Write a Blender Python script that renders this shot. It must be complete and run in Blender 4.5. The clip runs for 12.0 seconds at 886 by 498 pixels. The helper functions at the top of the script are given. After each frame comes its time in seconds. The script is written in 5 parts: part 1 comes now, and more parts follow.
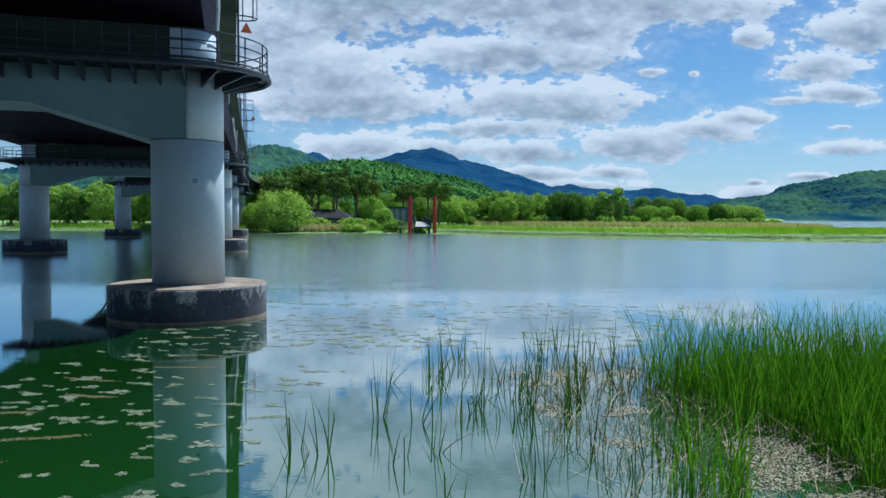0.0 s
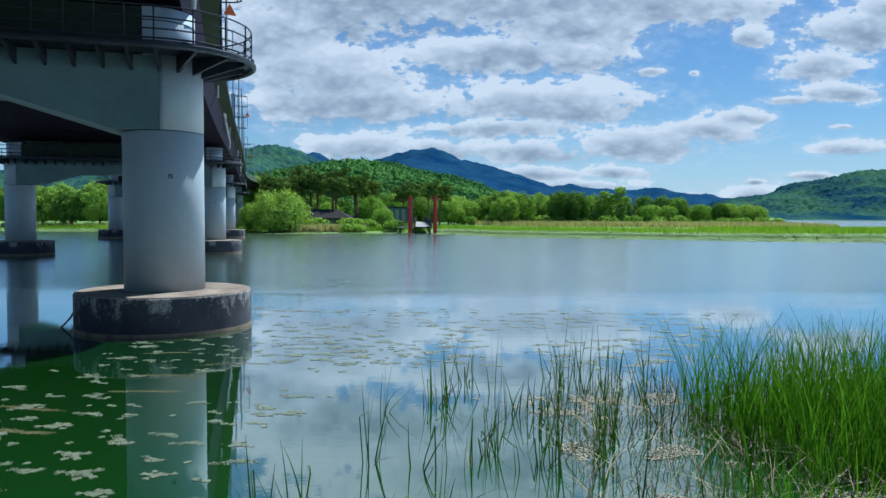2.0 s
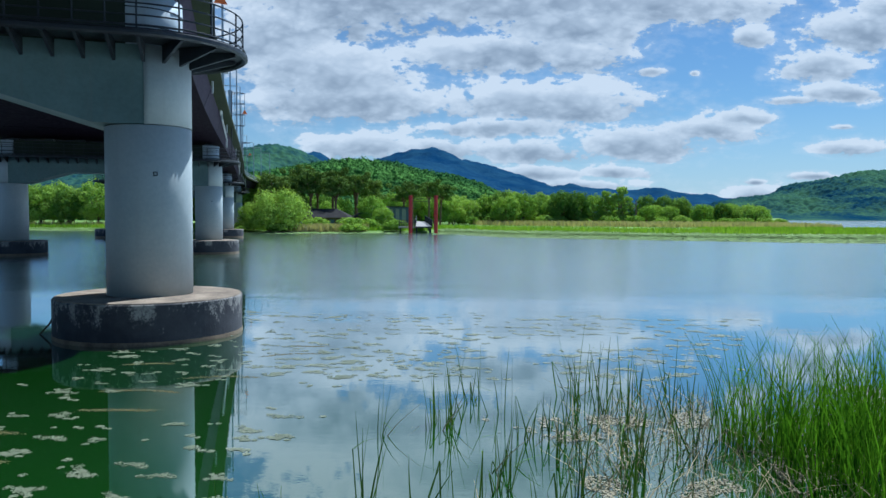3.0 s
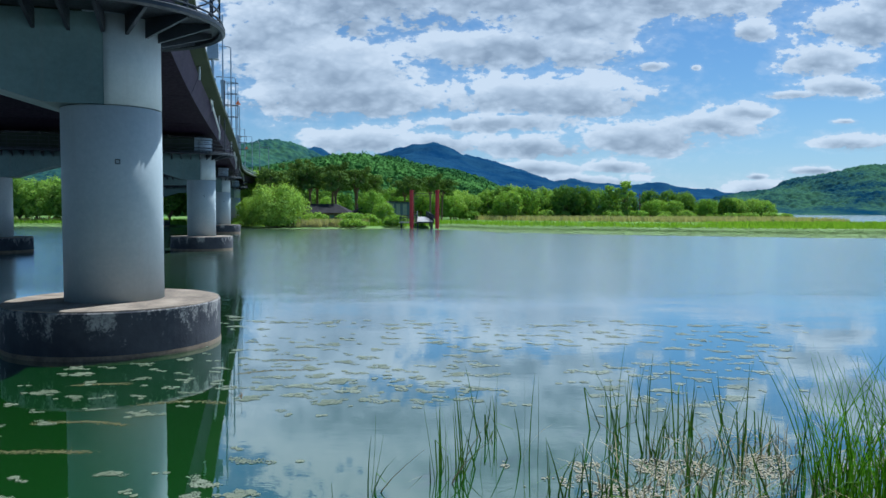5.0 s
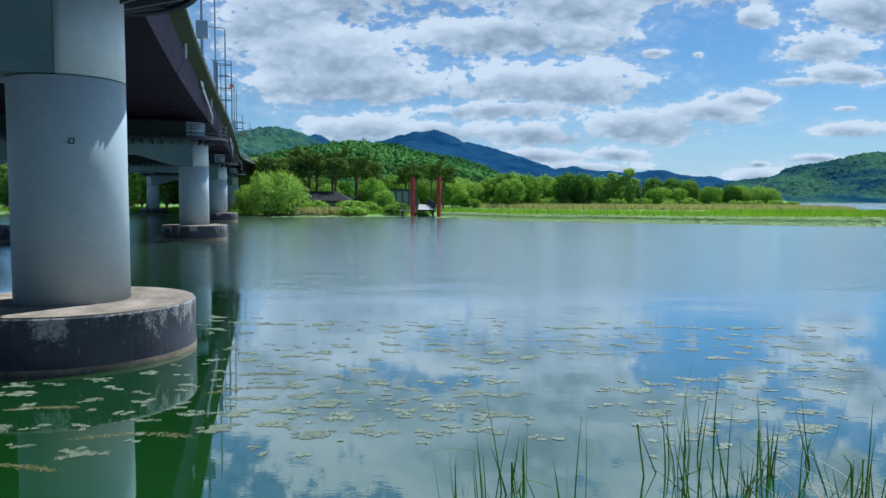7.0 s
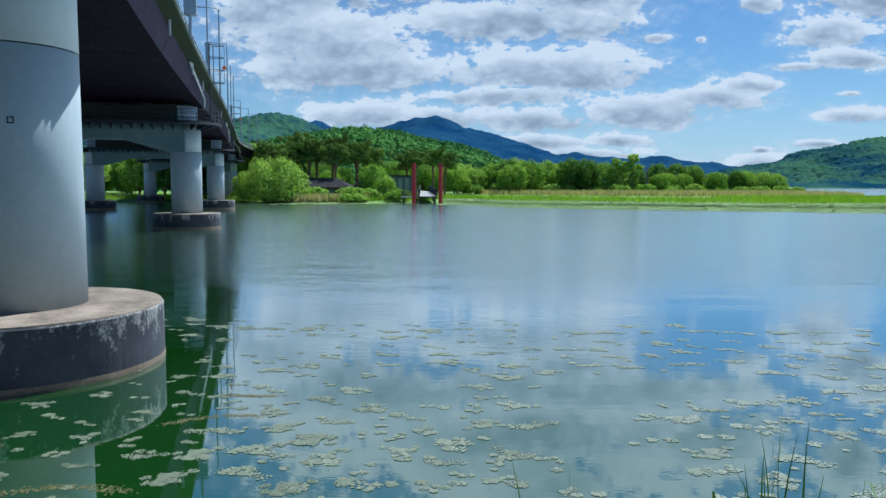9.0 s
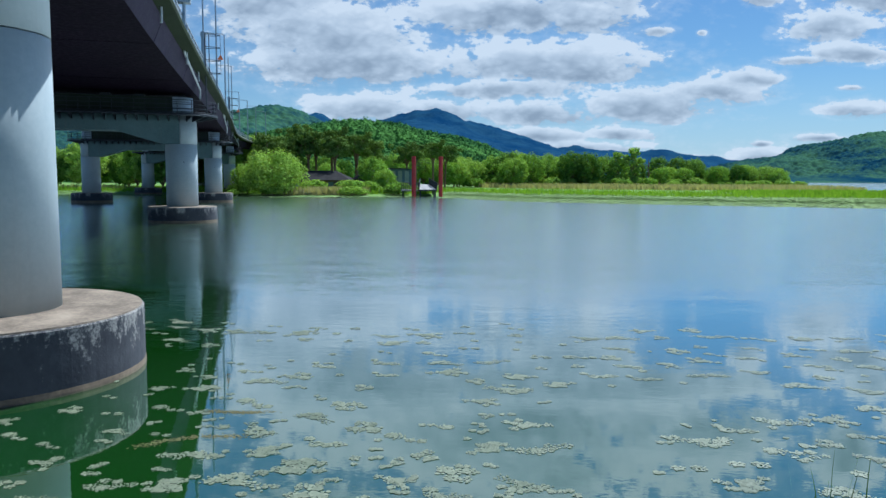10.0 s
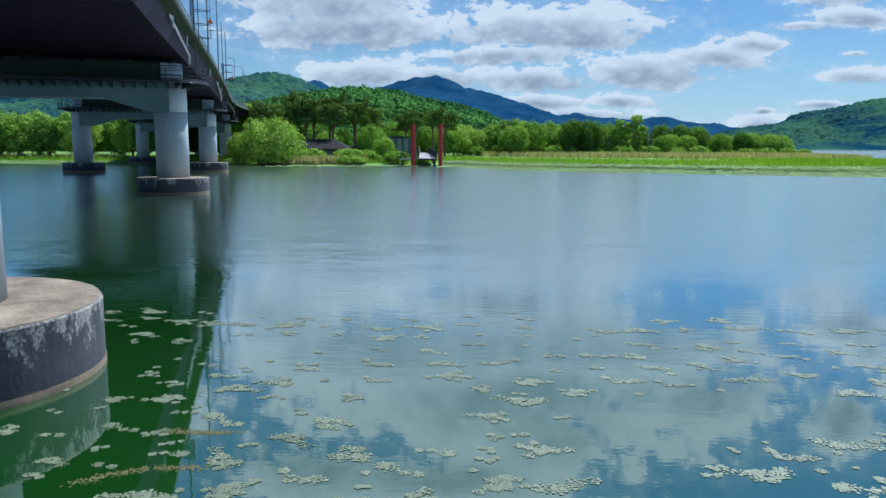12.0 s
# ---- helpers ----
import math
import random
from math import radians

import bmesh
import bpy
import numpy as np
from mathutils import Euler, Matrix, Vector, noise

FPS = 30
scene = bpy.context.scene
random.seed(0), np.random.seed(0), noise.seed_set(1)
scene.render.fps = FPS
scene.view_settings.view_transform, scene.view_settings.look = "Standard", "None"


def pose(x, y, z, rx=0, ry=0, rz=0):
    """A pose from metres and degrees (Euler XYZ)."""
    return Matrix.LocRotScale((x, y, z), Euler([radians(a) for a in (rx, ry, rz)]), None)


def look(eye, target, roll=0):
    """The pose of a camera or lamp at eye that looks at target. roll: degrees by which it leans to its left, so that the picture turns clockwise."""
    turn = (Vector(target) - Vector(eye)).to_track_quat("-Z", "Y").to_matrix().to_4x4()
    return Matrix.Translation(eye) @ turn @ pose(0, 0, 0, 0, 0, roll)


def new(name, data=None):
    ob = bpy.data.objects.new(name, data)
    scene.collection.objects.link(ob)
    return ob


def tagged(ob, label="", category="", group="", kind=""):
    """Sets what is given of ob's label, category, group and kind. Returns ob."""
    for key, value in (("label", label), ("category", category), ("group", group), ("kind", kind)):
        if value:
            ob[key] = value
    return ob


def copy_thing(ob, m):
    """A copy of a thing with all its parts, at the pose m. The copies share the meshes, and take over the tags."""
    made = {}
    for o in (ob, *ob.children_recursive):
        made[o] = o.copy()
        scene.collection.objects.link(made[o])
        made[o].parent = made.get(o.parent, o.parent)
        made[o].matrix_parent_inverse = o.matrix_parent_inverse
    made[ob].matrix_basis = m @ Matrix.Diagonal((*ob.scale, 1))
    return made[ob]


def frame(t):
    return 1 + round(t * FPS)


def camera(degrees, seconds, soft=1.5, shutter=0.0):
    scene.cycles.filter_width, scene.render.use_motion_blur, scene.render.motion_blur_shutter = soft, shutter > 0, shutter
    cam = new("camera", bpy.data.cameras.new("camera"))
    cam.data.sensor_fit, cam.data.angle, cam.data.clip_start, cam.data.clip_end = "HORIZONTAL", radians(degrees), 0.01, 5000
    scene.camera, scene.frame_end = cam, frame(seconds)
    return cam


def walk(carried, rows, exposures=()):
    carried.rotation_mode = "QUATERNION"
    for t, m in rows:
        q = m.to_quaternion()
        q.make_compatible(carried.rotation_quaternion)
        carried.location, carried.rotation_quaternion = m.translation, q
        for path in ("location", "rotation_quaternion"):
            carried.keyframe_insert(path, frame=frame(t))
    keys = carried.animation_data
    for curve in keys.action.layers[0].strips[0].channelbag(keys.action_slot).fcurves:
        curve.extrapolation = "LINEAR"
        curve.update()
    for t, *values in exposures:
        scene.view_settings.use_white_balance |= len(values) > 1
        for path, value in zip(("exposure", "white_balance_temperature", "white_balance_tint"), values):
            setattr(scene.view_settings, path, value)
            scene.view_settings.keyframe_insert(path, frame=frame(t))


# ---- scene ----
cam = camera(62.0, 12.0)
PATH = [
    (0, (0.863, 1.028, 3.755), (0.759, 3.024, 3.668), 0.3),
    (0.5, (0.876, 1.584, 3.736), (0.771, 3.58, 3.649), 0.2),
    (1, (0.799, 2.276, 3.722), (0.694, 4.271, 3.635), 0.3),
    (1.5, (0.735, 2.926, 3.728), (0.63, 4.922, 3.641), 0.3),
    (2, (0.654, 3.619, 3.727), (0.549, 5.614, 3.64), 0.2),
    (2.5, (0.58, 4.351, 3.722), (0.474, 6.346, 3.636), 0.2),
    (3, (0.499, 5.094, 3.755), (0.393, 7.089, 3.667), 0.3),
    (5, (0.242, 7.968, 3.71), (0.133, 9.962, 3.609), 0.2),
    (5.5, (0.175, 8.648, 3.721), (0.066, 10.642, 3.612), 0.2),
    (6, (0.105, 9.348, 3.702), (-0.006, 11.341, 3.586), 0.2),
    (6.5, (-0.014, 10.061, 3.697), (-0.125, 12.054, 3.572), 0.2),
    (7, (-0.081, 10.727, 3.709), (-0.192, 12.719, 3.575), 0.2),
    (9, (-0.303, 13.239, 3.756), (-0.418, 15.229, 3.585), 0.1),
    (9.5, (-0.371, 13.785, 3.799), (-0.484, 15.774, 3.618), 0.3),
    (10, (-0.41, 14.411, 3.818), (-0.524, 16.399, 3.628), 0.3),
    (10.5, (-0.465, 15.003, 3.846), (-0.579, 16.989, 3.642), 0.2),
    (11, (-0.475, 15.463, 3.874), (-0.589, 17.447, 3.654), 0.2),
    (11.5, (-0.5, 15.932, 3.917), (-0.615, 17.914, 3.673), 0.2),
    (12, (-0.533, 16.391, 3.931), (-0.646, 18.369, 3.656), 0.2),
]
walk(cam, [(t, look(eye, target, roll)) for t, eye, target, roll in PATH], [(0.0, 0.38, 5250, 6), (12.0, 0.38, 5250, 6)])

# ---- world and sun ----
SUN_AZ, SUN_EL = 34.0, 57.0          # degrees from +y towards +x, above the horizon
a_, e_ = radians(SUN_AZ), radians(SUN_EL)
SUN_DIR = Vector((math.sin(a_) * math.cos(e_), math.cos(a_) * math.cos(e_), math.sin(e_)))

sun = new("sun", bpy.data.lights.new("sun", "SUN"))
sun.data.energy, sun.data.angle, sun.data.color = 5.0, radians(0.55), (1.0, 0.95, 0.86)
sun.matrix_world = look(SUN_DIR * 100, (0, 0, 0))

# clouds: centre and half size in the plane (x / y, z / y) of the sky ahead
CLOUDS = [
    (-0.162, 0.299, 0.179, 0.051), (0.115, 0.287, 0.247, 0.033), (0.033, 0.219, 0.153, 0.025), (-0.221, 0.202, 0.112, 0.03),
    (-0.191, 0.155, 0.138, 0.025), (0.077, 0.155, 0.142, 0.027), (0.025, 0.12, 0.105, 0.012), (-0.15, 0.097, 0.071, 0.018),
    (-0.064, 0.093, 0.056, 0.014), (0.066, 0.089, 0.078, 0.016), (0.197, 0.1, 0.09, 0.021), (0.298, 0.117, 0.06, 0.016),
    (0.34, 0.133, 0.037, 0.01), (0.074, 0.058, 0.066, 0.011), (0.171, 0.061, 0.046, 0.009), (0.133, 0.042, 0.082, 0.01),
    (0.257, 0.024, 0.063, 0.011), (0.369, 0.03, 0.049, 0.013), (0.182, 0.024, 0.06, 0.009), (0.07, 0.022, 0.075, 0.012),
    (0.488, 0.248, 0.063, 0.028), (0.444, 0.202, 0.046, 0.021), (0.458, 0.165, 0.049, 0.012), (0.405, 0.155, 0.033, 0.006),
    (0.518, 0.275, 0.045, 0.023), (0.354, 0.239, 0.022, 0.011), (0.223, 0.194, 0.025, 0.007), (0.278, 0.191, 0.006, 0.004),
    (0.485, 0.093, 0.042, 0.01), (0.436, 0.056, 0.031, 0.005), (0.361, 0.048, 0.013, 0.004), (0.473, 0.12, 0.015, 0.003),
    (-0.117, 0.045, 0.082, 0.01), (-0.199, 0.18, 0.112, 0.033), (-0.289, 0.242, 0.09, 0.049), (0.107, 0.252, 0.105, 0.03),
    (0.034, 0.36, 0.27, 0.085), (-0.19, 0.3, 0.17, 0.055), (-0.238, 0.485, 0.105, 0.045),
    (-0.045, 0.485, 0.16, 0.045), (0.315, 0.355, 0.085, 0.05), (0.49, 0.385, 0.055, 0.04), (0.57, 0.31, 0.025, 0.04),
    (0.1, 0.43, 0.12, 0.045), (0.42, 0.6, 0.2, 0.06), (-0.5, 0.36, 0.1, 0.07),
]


class Nodes:
    """Short-hand for building node trees."""

    def __init__(self, tree):
        self.tree = tree

    def add(self, kind, **sets):
        node = self.tree.nodes.new(kind)
        for key, value in sets.items():
            if key == "op":
                node.operation = value
            elif key == "blend":
                node.blend_type = value
            elif key == "data":
                node.data_type = value
        return node

    def put(self, socket, value):
        if hasattr(value, "links"):
            self.tree.links.new(value, socket)
        elif value is not None:
            socket.default_value = value

    def math(self, op, a, b=None, c=None, clamp=False):
        node = self.add("ShaderNodeMath", op=op)
        node.use_clamp = clamp
        for k, v in enumerate((a, b, c)):
            self.put(node.inputs[k], v)
        return node.outputs[0]

    def vec(self, op, a, b=None, scale=None):
        node = self.add("ShaderNodeVectorMath", op=op)
        self.put(node.inputs[0], a)
        if b is not None:
            self.put(node.inputs[1], b)
        if scale is not None:
            self.put(node.inputs["Scale"], scale)
        return node.outputs["Value"] if op == "LENGTH" else node.outputs[0]

    def noise(self, vector, scale, detail=4.0, rough=0.55, distort=0.0):
        node = self.add("ShaderNodeTexNoise")
        self.put(node.inputs["Vector"], vector)
        node.inputs["Scale"].default_value = scale
        node.inputs["Detail"].default_value = detail
        node.inputs["Roughness"].default_value = rough
        node.inputs["Distortion"].default_value = distort
        return node.outputs["Fac"]

    def noise_colour(self, vector, scale):
        node = self.add("ShaderNodeTexNoise")
        self.put(node.inputs["Vector"], vector)
        node.inputs["Scale"].default_value = scale
        return node.outputs["Color"]

    def ramp(self, fac, *stops):
        node = self.add("ShaderNodeValToRGB")
        el = node.color_ramp.elements
        while len(el) < len(stops):
            el.new(0.5)
        for k, (pos, col) in enumerate(stops):
            el[k].position = pos
            el[k].color = (col, col, col, 1) if isinstance(col, (int, float)) else (*col, 1)
        self.put(node.inputs[0], fac)
        return node.outputs[0]

    def mix(self, fac, a, b, blend="MIX"):
        node = self.add("ShaderNodeMix", data="RGBA", blend=blend)
        self.put(node.inputs[0], fac)
        for k, v in ((6, a), (7, b)):
            self.put(node.inputs[k], (*v, 1) if isinstance(v, tuple) and len(v) == 3 else v)
        return node.outputs[2]

    def range(self, v, a, b, c=0.0, d=1.0):
        node = self.add("ShaderNodeMapRange")
        node.interpolation_type = "SMOOTHSTEP"
        for k, x in enumerate((v, a, b, c, d)):
            self.put(node.inputs[k], x)
        return node.outputs[0]


def cloud_group():
    """Cloud density at a place of the sky plane, and how high in its cloud that place lies (-1 to 1)."""
    g = bpy.data.node_groups.new("cloud_density", "ShaderNodeTree")
    g.interface.new_socket("Place", in_out="INPUT", socket_type="NodeSocketVector")
    g.interface.new_socket("Density", in_out="OUTPUT", socket_type="NodeSocketFloat")
    g.interface.new_socket("Height", in_out="OUTPUT", socket_type="NodeSocketFloat")
    g.interface.new_socket("Billow", in_out="OUTPUT", socket_type="NodeSocketFloat")
    n = Nodes(g)
    inp, out = n.add("NodeGroupInput"), n.add("NodeGroupOutput")
    p = inp.outputs[0]
    stretched = n.vec("MULTIPLY", p, (1.0, 1.8, 1.0))
    big = n.noise(stretched, 9.5, 4.0, 0.55)
    fine = n.noise(stretched, 40.0, 9.0, 0.64)
    # rounded heads of two sizes
    heads = None
    for scale, part_ in ((30.0, 0.65), (75.0, 0.35)):
        vor = n.add("ShaderNodeTexVoronoi")
        vor.feature = "SMOOTH_F1"
        vor.inputs["Smoothness"].default_value = 0.35
        vor.inputs["Scale"].default_value = scale
        n.put(vor.inputs["Vector"], n.vec("ADD", stretched, n.vec("SCALE", n.vec("SUBTRACT", n.noise_colour(stretched, 22.0), (0.5, 0.5, 0.5)), scale=0.03)))
        h = n.math("MULTIPLY", n.math("SUBTRACT", 0.5, vor.outputs["Distance"]), part_)
        heads = h if heads is None else n.math("ADD", heads, h)
    total, heights, weights = None, None, None
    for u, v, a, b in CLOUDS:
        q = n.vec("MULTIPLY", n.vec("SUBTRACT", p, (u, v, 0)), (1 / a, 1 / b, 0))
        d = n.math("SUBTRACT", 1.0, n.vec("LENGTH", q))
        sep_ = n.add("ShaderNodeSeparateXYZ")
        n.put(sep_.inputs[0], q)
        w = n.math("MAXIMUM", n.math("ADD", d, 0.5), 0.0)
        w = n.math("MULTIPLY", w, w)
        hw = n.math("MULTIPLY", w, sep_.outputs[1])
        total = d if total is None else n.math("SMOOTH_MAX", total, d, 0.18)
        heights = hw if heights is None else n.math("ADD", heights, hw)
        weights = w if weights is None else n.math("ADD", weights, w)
    height = n.math("DIVIDE", heights, n.math("MAXIMUM", weights, 0.02))
    wob = n.math("ADD", n.math("MULTIPLY", n.math("SUBTRACT", big, 0.5), 2.3), n.math("MULTIPLY", n.math("SUBTRACT", fine, 0.5), 2.3))
    wob = n.math("ADD", wob, n.math("MULTIPLY", heads, n.range(height, -0.7, 0.5, 0.2, 0.9)))
    n.put(out.inputs[0], n.math("ADD", n.math("MAXIMUM", total, -1.4), wob))
    n.put(out.inputs[1], height)
    n.put(out.inputs[2], n.math("ADD", n.math("ADD", heads, n.math("MULTIPLY", n.math("SUBTRACT", big, 0.5), 0.7)), n.math("MULTIPLY", n.math("SUBTRACT", fine, 0.5), 1.2)))
    return g


world = bpy.data.worlds.new("sky")
scene.world = world
world.use_nodes = True
world.node_tree.nodes.clear()
wn = Nodes(world.node_tree)
sky = wn.add("ShaderNodeTexSky")
sky.sky_type = "NISHITA"
sky.sun_disc = False
sky.sun_elevation, sky.sun_rotation = e_, a_
sky.air_density, sky.dust_density, sky.ozone_density = 1.1, 0.15, 3.5
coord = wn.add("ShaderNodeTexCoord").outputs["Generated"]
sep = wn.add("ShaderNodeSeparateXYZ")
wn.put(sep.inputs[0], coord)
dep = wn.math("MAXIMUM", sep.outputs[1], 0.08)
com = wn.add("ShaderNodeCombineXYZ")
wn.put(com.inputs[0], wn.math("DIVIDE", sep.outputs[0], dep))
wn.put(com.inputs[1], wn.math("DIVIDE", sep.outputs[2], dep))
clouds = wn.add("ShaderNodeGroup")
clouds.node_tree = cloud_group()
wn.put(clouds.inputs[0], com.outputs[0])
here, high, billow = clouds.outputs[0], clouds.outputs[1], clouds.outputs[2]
# crisp heaps in a thin torn veil of cloud
cover = wn.math("ADD", wn.math("MULTIPLY", wn.range(here, -0.24, 0.02), 0.78), wn.math("MULTIPLY", wn.range(here, -1.0, -0.1), 0.22))
thick = wn.range(here, 0.0, 1.5)
# sunlit heads and rims, grey bellies
lit = wn.math("ADD", wn.range(high, -0.85, 0.65, 0.10, 0.86), wn.math("MULTIPLY", billow, 1.15))
rim = wn.math("MULTIPLY", wn.range(here, 0.55, 0.05), 0.30)
shade = wn.math("SUBTRACT", wn.math("ADD", wn.math("ADD", lit, rim), 0.08), wn.math("MULTIPLY", thick, 0.46), clamp=True)
cloud_col = wn.ramp(shade, (0.0, (0.235, 0.265, 0.30)), (0.30, (0.32, 0.35, 0.38)), (0.62, (0.43, 0.455, 0.475)), (1.0, (0.56, 0.565, 0.56)))
SKY_STRENGTH = 0.055
clear = wn.vec("SCALE", wn.vec("MULTIPLY", sky.outputs[0], (0.86, 1.0, 1.075)), scale=SKY_STRENGTH)
up = wn.range(sep.outputs[2], -0.02, 0.02)
veil = wn.math("MULTIPLY", wn.range(sep.outputs[2], 0.16, 0.0), 0.48)
clear = wn.mix(veil, clear, (0.38, 0.48, 0.58))
bg = wn.add("ShaderNodeBackground")
ahead = wn.range(sep.outputs[1], 0.06, 0.25)
wn.put(bg.inputs[0], wn.mix(wn.math("MULTIPLY", wn.math("MULTIPLY", cover, wn.math("MULTIPLY", up, ahead)), 0.94), clear, cloud_col))
bg.inputs[1].default_value = 1.0
wn.put(wn.add("ShaderNodeOutputWorld").inputs[0], bg.outputs[0])


# ---- materials ----
def material(name, dark, light, rough=0.6, scale=1.0, fine=12.0, bump=0.02, metal=0.0, spread=0.6, streak=None, per_object=0.0, spec=0.5, island=0.0, through_light=0.0):
    """A surface with colour that varies at two scales, some relief, and if wanted vertical streaks."""
    m = bpy.data.materials.new(name)
    m.use_nodes = True
    n = Nodes(m.node_tree)
    bsdf = m.node_tree.nodes["Principled BSDF"]
    p = n.add("ShaderNodeTexCoord").outputs["Object"]
    large, small = n.noise(p, scale, 5, 0.6), n.noise(p, scale * fine, 4, 0.6)
    f = n.math("ADD", n.math("MULTIPLY", large, 0.65), n.math("MULTIPLY", small, 0.35))
    f = n.range(f, 0.5 - spread / 2, 0.5 + spread / 2)
    if island:
        geo = n.add("ShaderNodeNewGeometry")
        f = n.math("ADD", n.math("MULTIPLY", f, 1 - island), n.math("MULTIPLY", geo.outputs["Random Per Island"], island))
    if per_object:
        info = n.add("ShaderNodeObjectInfo")
        f = n.math("ADD", f, n.math("MULTIPLY", n.math("SUBTRACT", info.outputs["Random"], 0.5), per_object), clamp=True)
    col = n.mix(f, dark, light)
    if streak:
        q = n.vec("MULTIPLY", p, (3.2, 3.2, 0.22))
        col = n.mix(n.range(n.noise(q, 1.0, 6, 0.65), 0.50, 0.74, 0, streak[1]), col, streak[0])
    n.put(bsdf.inputs["Base Color"], col)
    n.put(bsdf.inputs["Roughness"], n.range(small, 0.2, 0.8, max(rough - 0.12, 0.03), min(rough + 0.12, 1)))
    bsdf.inputs["Metallic"].default_value = metal
    bsdf.inputs["Specular IOR Level"].default_value = spec
    if bump:
        b = n.add("ShaderNodeBump")
        b.inputs["Strength"].default_value = 0.5
        b.inputs["Distance"].default_value = bump
        n.put(b.inputs["Height"], small)
        n.put(bsdf.inputs["Normal"], b.outputs[0])
    if through_light:
        trans = n.add("ShaderNodeBsdfTranslucent")
        n.put(trans.inputs[0], n.mix(1.0, col, (1.0, 0.95, 0.35), "MULTIPLY"))
        mixer = n.add("ShaderNodeMixShader")
        mixer.inputs[0].default_value = through_light
        n.put(mixer.inputs[1], bsdf.outputs[0])
        n.put(mixer.inputs[2], trans.outputs[0])
        n.put(m.node_tree.nodes["Material Output"].inputs[0], mixer.outputs[0])
    return m


def water_material():
    m = bpy.data.materials.new("lake_water")
    m.use_nodes = True
    n = Nodes(m.node_tree)
    bsdf = m.node_tree.nodes["Principled BSDF"]
    p = n.add("ShaderNodeTexCoord").outputs["Object"]
    col = n.mix(n.noise(p, 0.05, 3), (0.008, 0.048, 0.005), (0.012, 0.060, 0.007))
    # calm water near the reeds, ruffled by the wind farther out
    sepa = n.add("ShaderNodeSeparateXYZ")
    n.put(sepa.inputs[0], p)
    patches = n.noise(n.vec("MULTIPLY", p, (0.5, 1.0, 1.0)), 0.06, 3, 0.6)
    wind = n.range(n.math("ADD", sepa.outputs[1], n.math("MULTIPLY", n.math("SUBTRACT", patches, 0.5), 34.0)), 26.0, 52.0)
    wave = n.noise(n.vec("MULTIPLY", p, (0.55, 1.3, 1.0)), 2.6, 3, 0.55)
    swell = n.noise(n.vec("MULTIPLY", p, (0.5, 1.2, 1.0)), 0.55, 2, 0.5)
    height = n.math("ADD", n.math("MULTIPLY", wave, n.range(wind, 0, 1, 0.0008, 0.030)), n.math("MULTIPLY", swell, n.range(wind, 0, 1, 0.0018, 0.034)))
    ripple = n.noise(n.vec("MULTIPLY", p, (0.8, 1.5, 1.0)), 9.0, 2, 0.5)
    height = n.math("ADD", height, n.math("MULTIPLY", ripple, n.range(wind, 0, 1, 0.0003, 0.006)))
    long_swell = n.noise(n.vec("MULTIPLY", p, (0.35, 1.0, 1.0)), 0.22, 2, 0.5)
    height = n.math("ADD", height, n.math("MULTIPLY", long_swell, n.range(wind, 0, 1, 0.0, 0.05)))
    b = n.add("ShaderNodeBump")
    b.inputs["Strength"].default_value = 1.0
    b.inputs["Distance"].default_value = 1.0
    n.put(b.inputs["Height"], height)
    body = n.add("ShaderNodeBsdfDiffuse")
    n.put(body.inputs[0], col)
    gloss = n.add("ShaderNodeBsdfGlossy")
    gloss.inputs["Color"].default_value = (0.90, 0.96, 1.0, 1)
    n.put(gloss.inputs["Roughness"], n.range(wind, 0, 1, 0.008, 0.14))
    n.put(gloss.inputs["Normal"], b.outputs[0])
    graze = n.add("ShaderNodeLayerWeight")
    graze.inputs["Blend"].default_value = 0.5
    blend = n.add("ShaderNodeMixShader")
    n.put(blend.inputs[0], n.range(graze.outputs["Facing"], 0.60, 0.95, 0.40, 0.87))
    n.put(blend.inputs[1], body.outputs[0])
    n.put(blend.inputs[2], gloss.outputs[0])
    m.node_tree.nodes.remove(bsdf)
    n.put(m.node_tree.nodes["Material Output"].inputs[0], blend.outputs[0])
    return m


WATER = water_material()
CONCRETE = material("painted_concrete", (0.27, 0.322, 0.335), (0.42, 0.458, 0.46), 0.62, 0.35, 22, 0.004, streak=((0.30, 0.31, 0.31), 0.35))
RAW_CONCRETE = material("bare_concrete", (0.125, 0.096, 0.070), (0.37, 0.295, 0.218), 0.9, 1.1, 11, 0.014, spread=0.34)
def stained_concrete():
    """Black algae over concrete, with pale blotches where it has scaled off."""
    m = material("stained_concrete", (0.013, 0.015, 0.022), (0.052, 0.052, 0.060), 0.85, 0.9, 9, 0.02, spread=0.4)
    n = Nodes(m.node_tree)
    bsdf = m.node_tree.nodes["Principled BSDF"]
    dark = bsdf.inputs["Base Color"].links[0].from_socket
    p = n.add("ShaderNodeTexCoord").outputs["Object"]
    blot = n.noise(n.vec("MULTIPLY", p, (1.3, 1.3, 0.75)), 1.3, 8, 0.68)
    fine = n.noise(p, 14.0, 5, 0.7)
    # the scaled patches lie above the splash zone
    sepz = n.add("ShaderNodeSeparateXYZ")
    n.put(sepz.inputs[0], p)
    raised = n.math("MULTIPLY", n.math("SUBTRACT", sepz.outputs[2], 0.72), 0.20)
    fac = n.range(n.math("ADD", n.math("ADD", blot, raised), n.math("MULTIPLY", n.math("SUBTRACT", fine, 0.5), 0.42)), 0.53, 0.66)
    pale = n.mix(fine, (0.07, 0.068, 0.07), (0.42, 0.39, 0.35))
    n.put(bsdf.inputs["Base Color"], n.mix(fac, dark, pale))
    return m


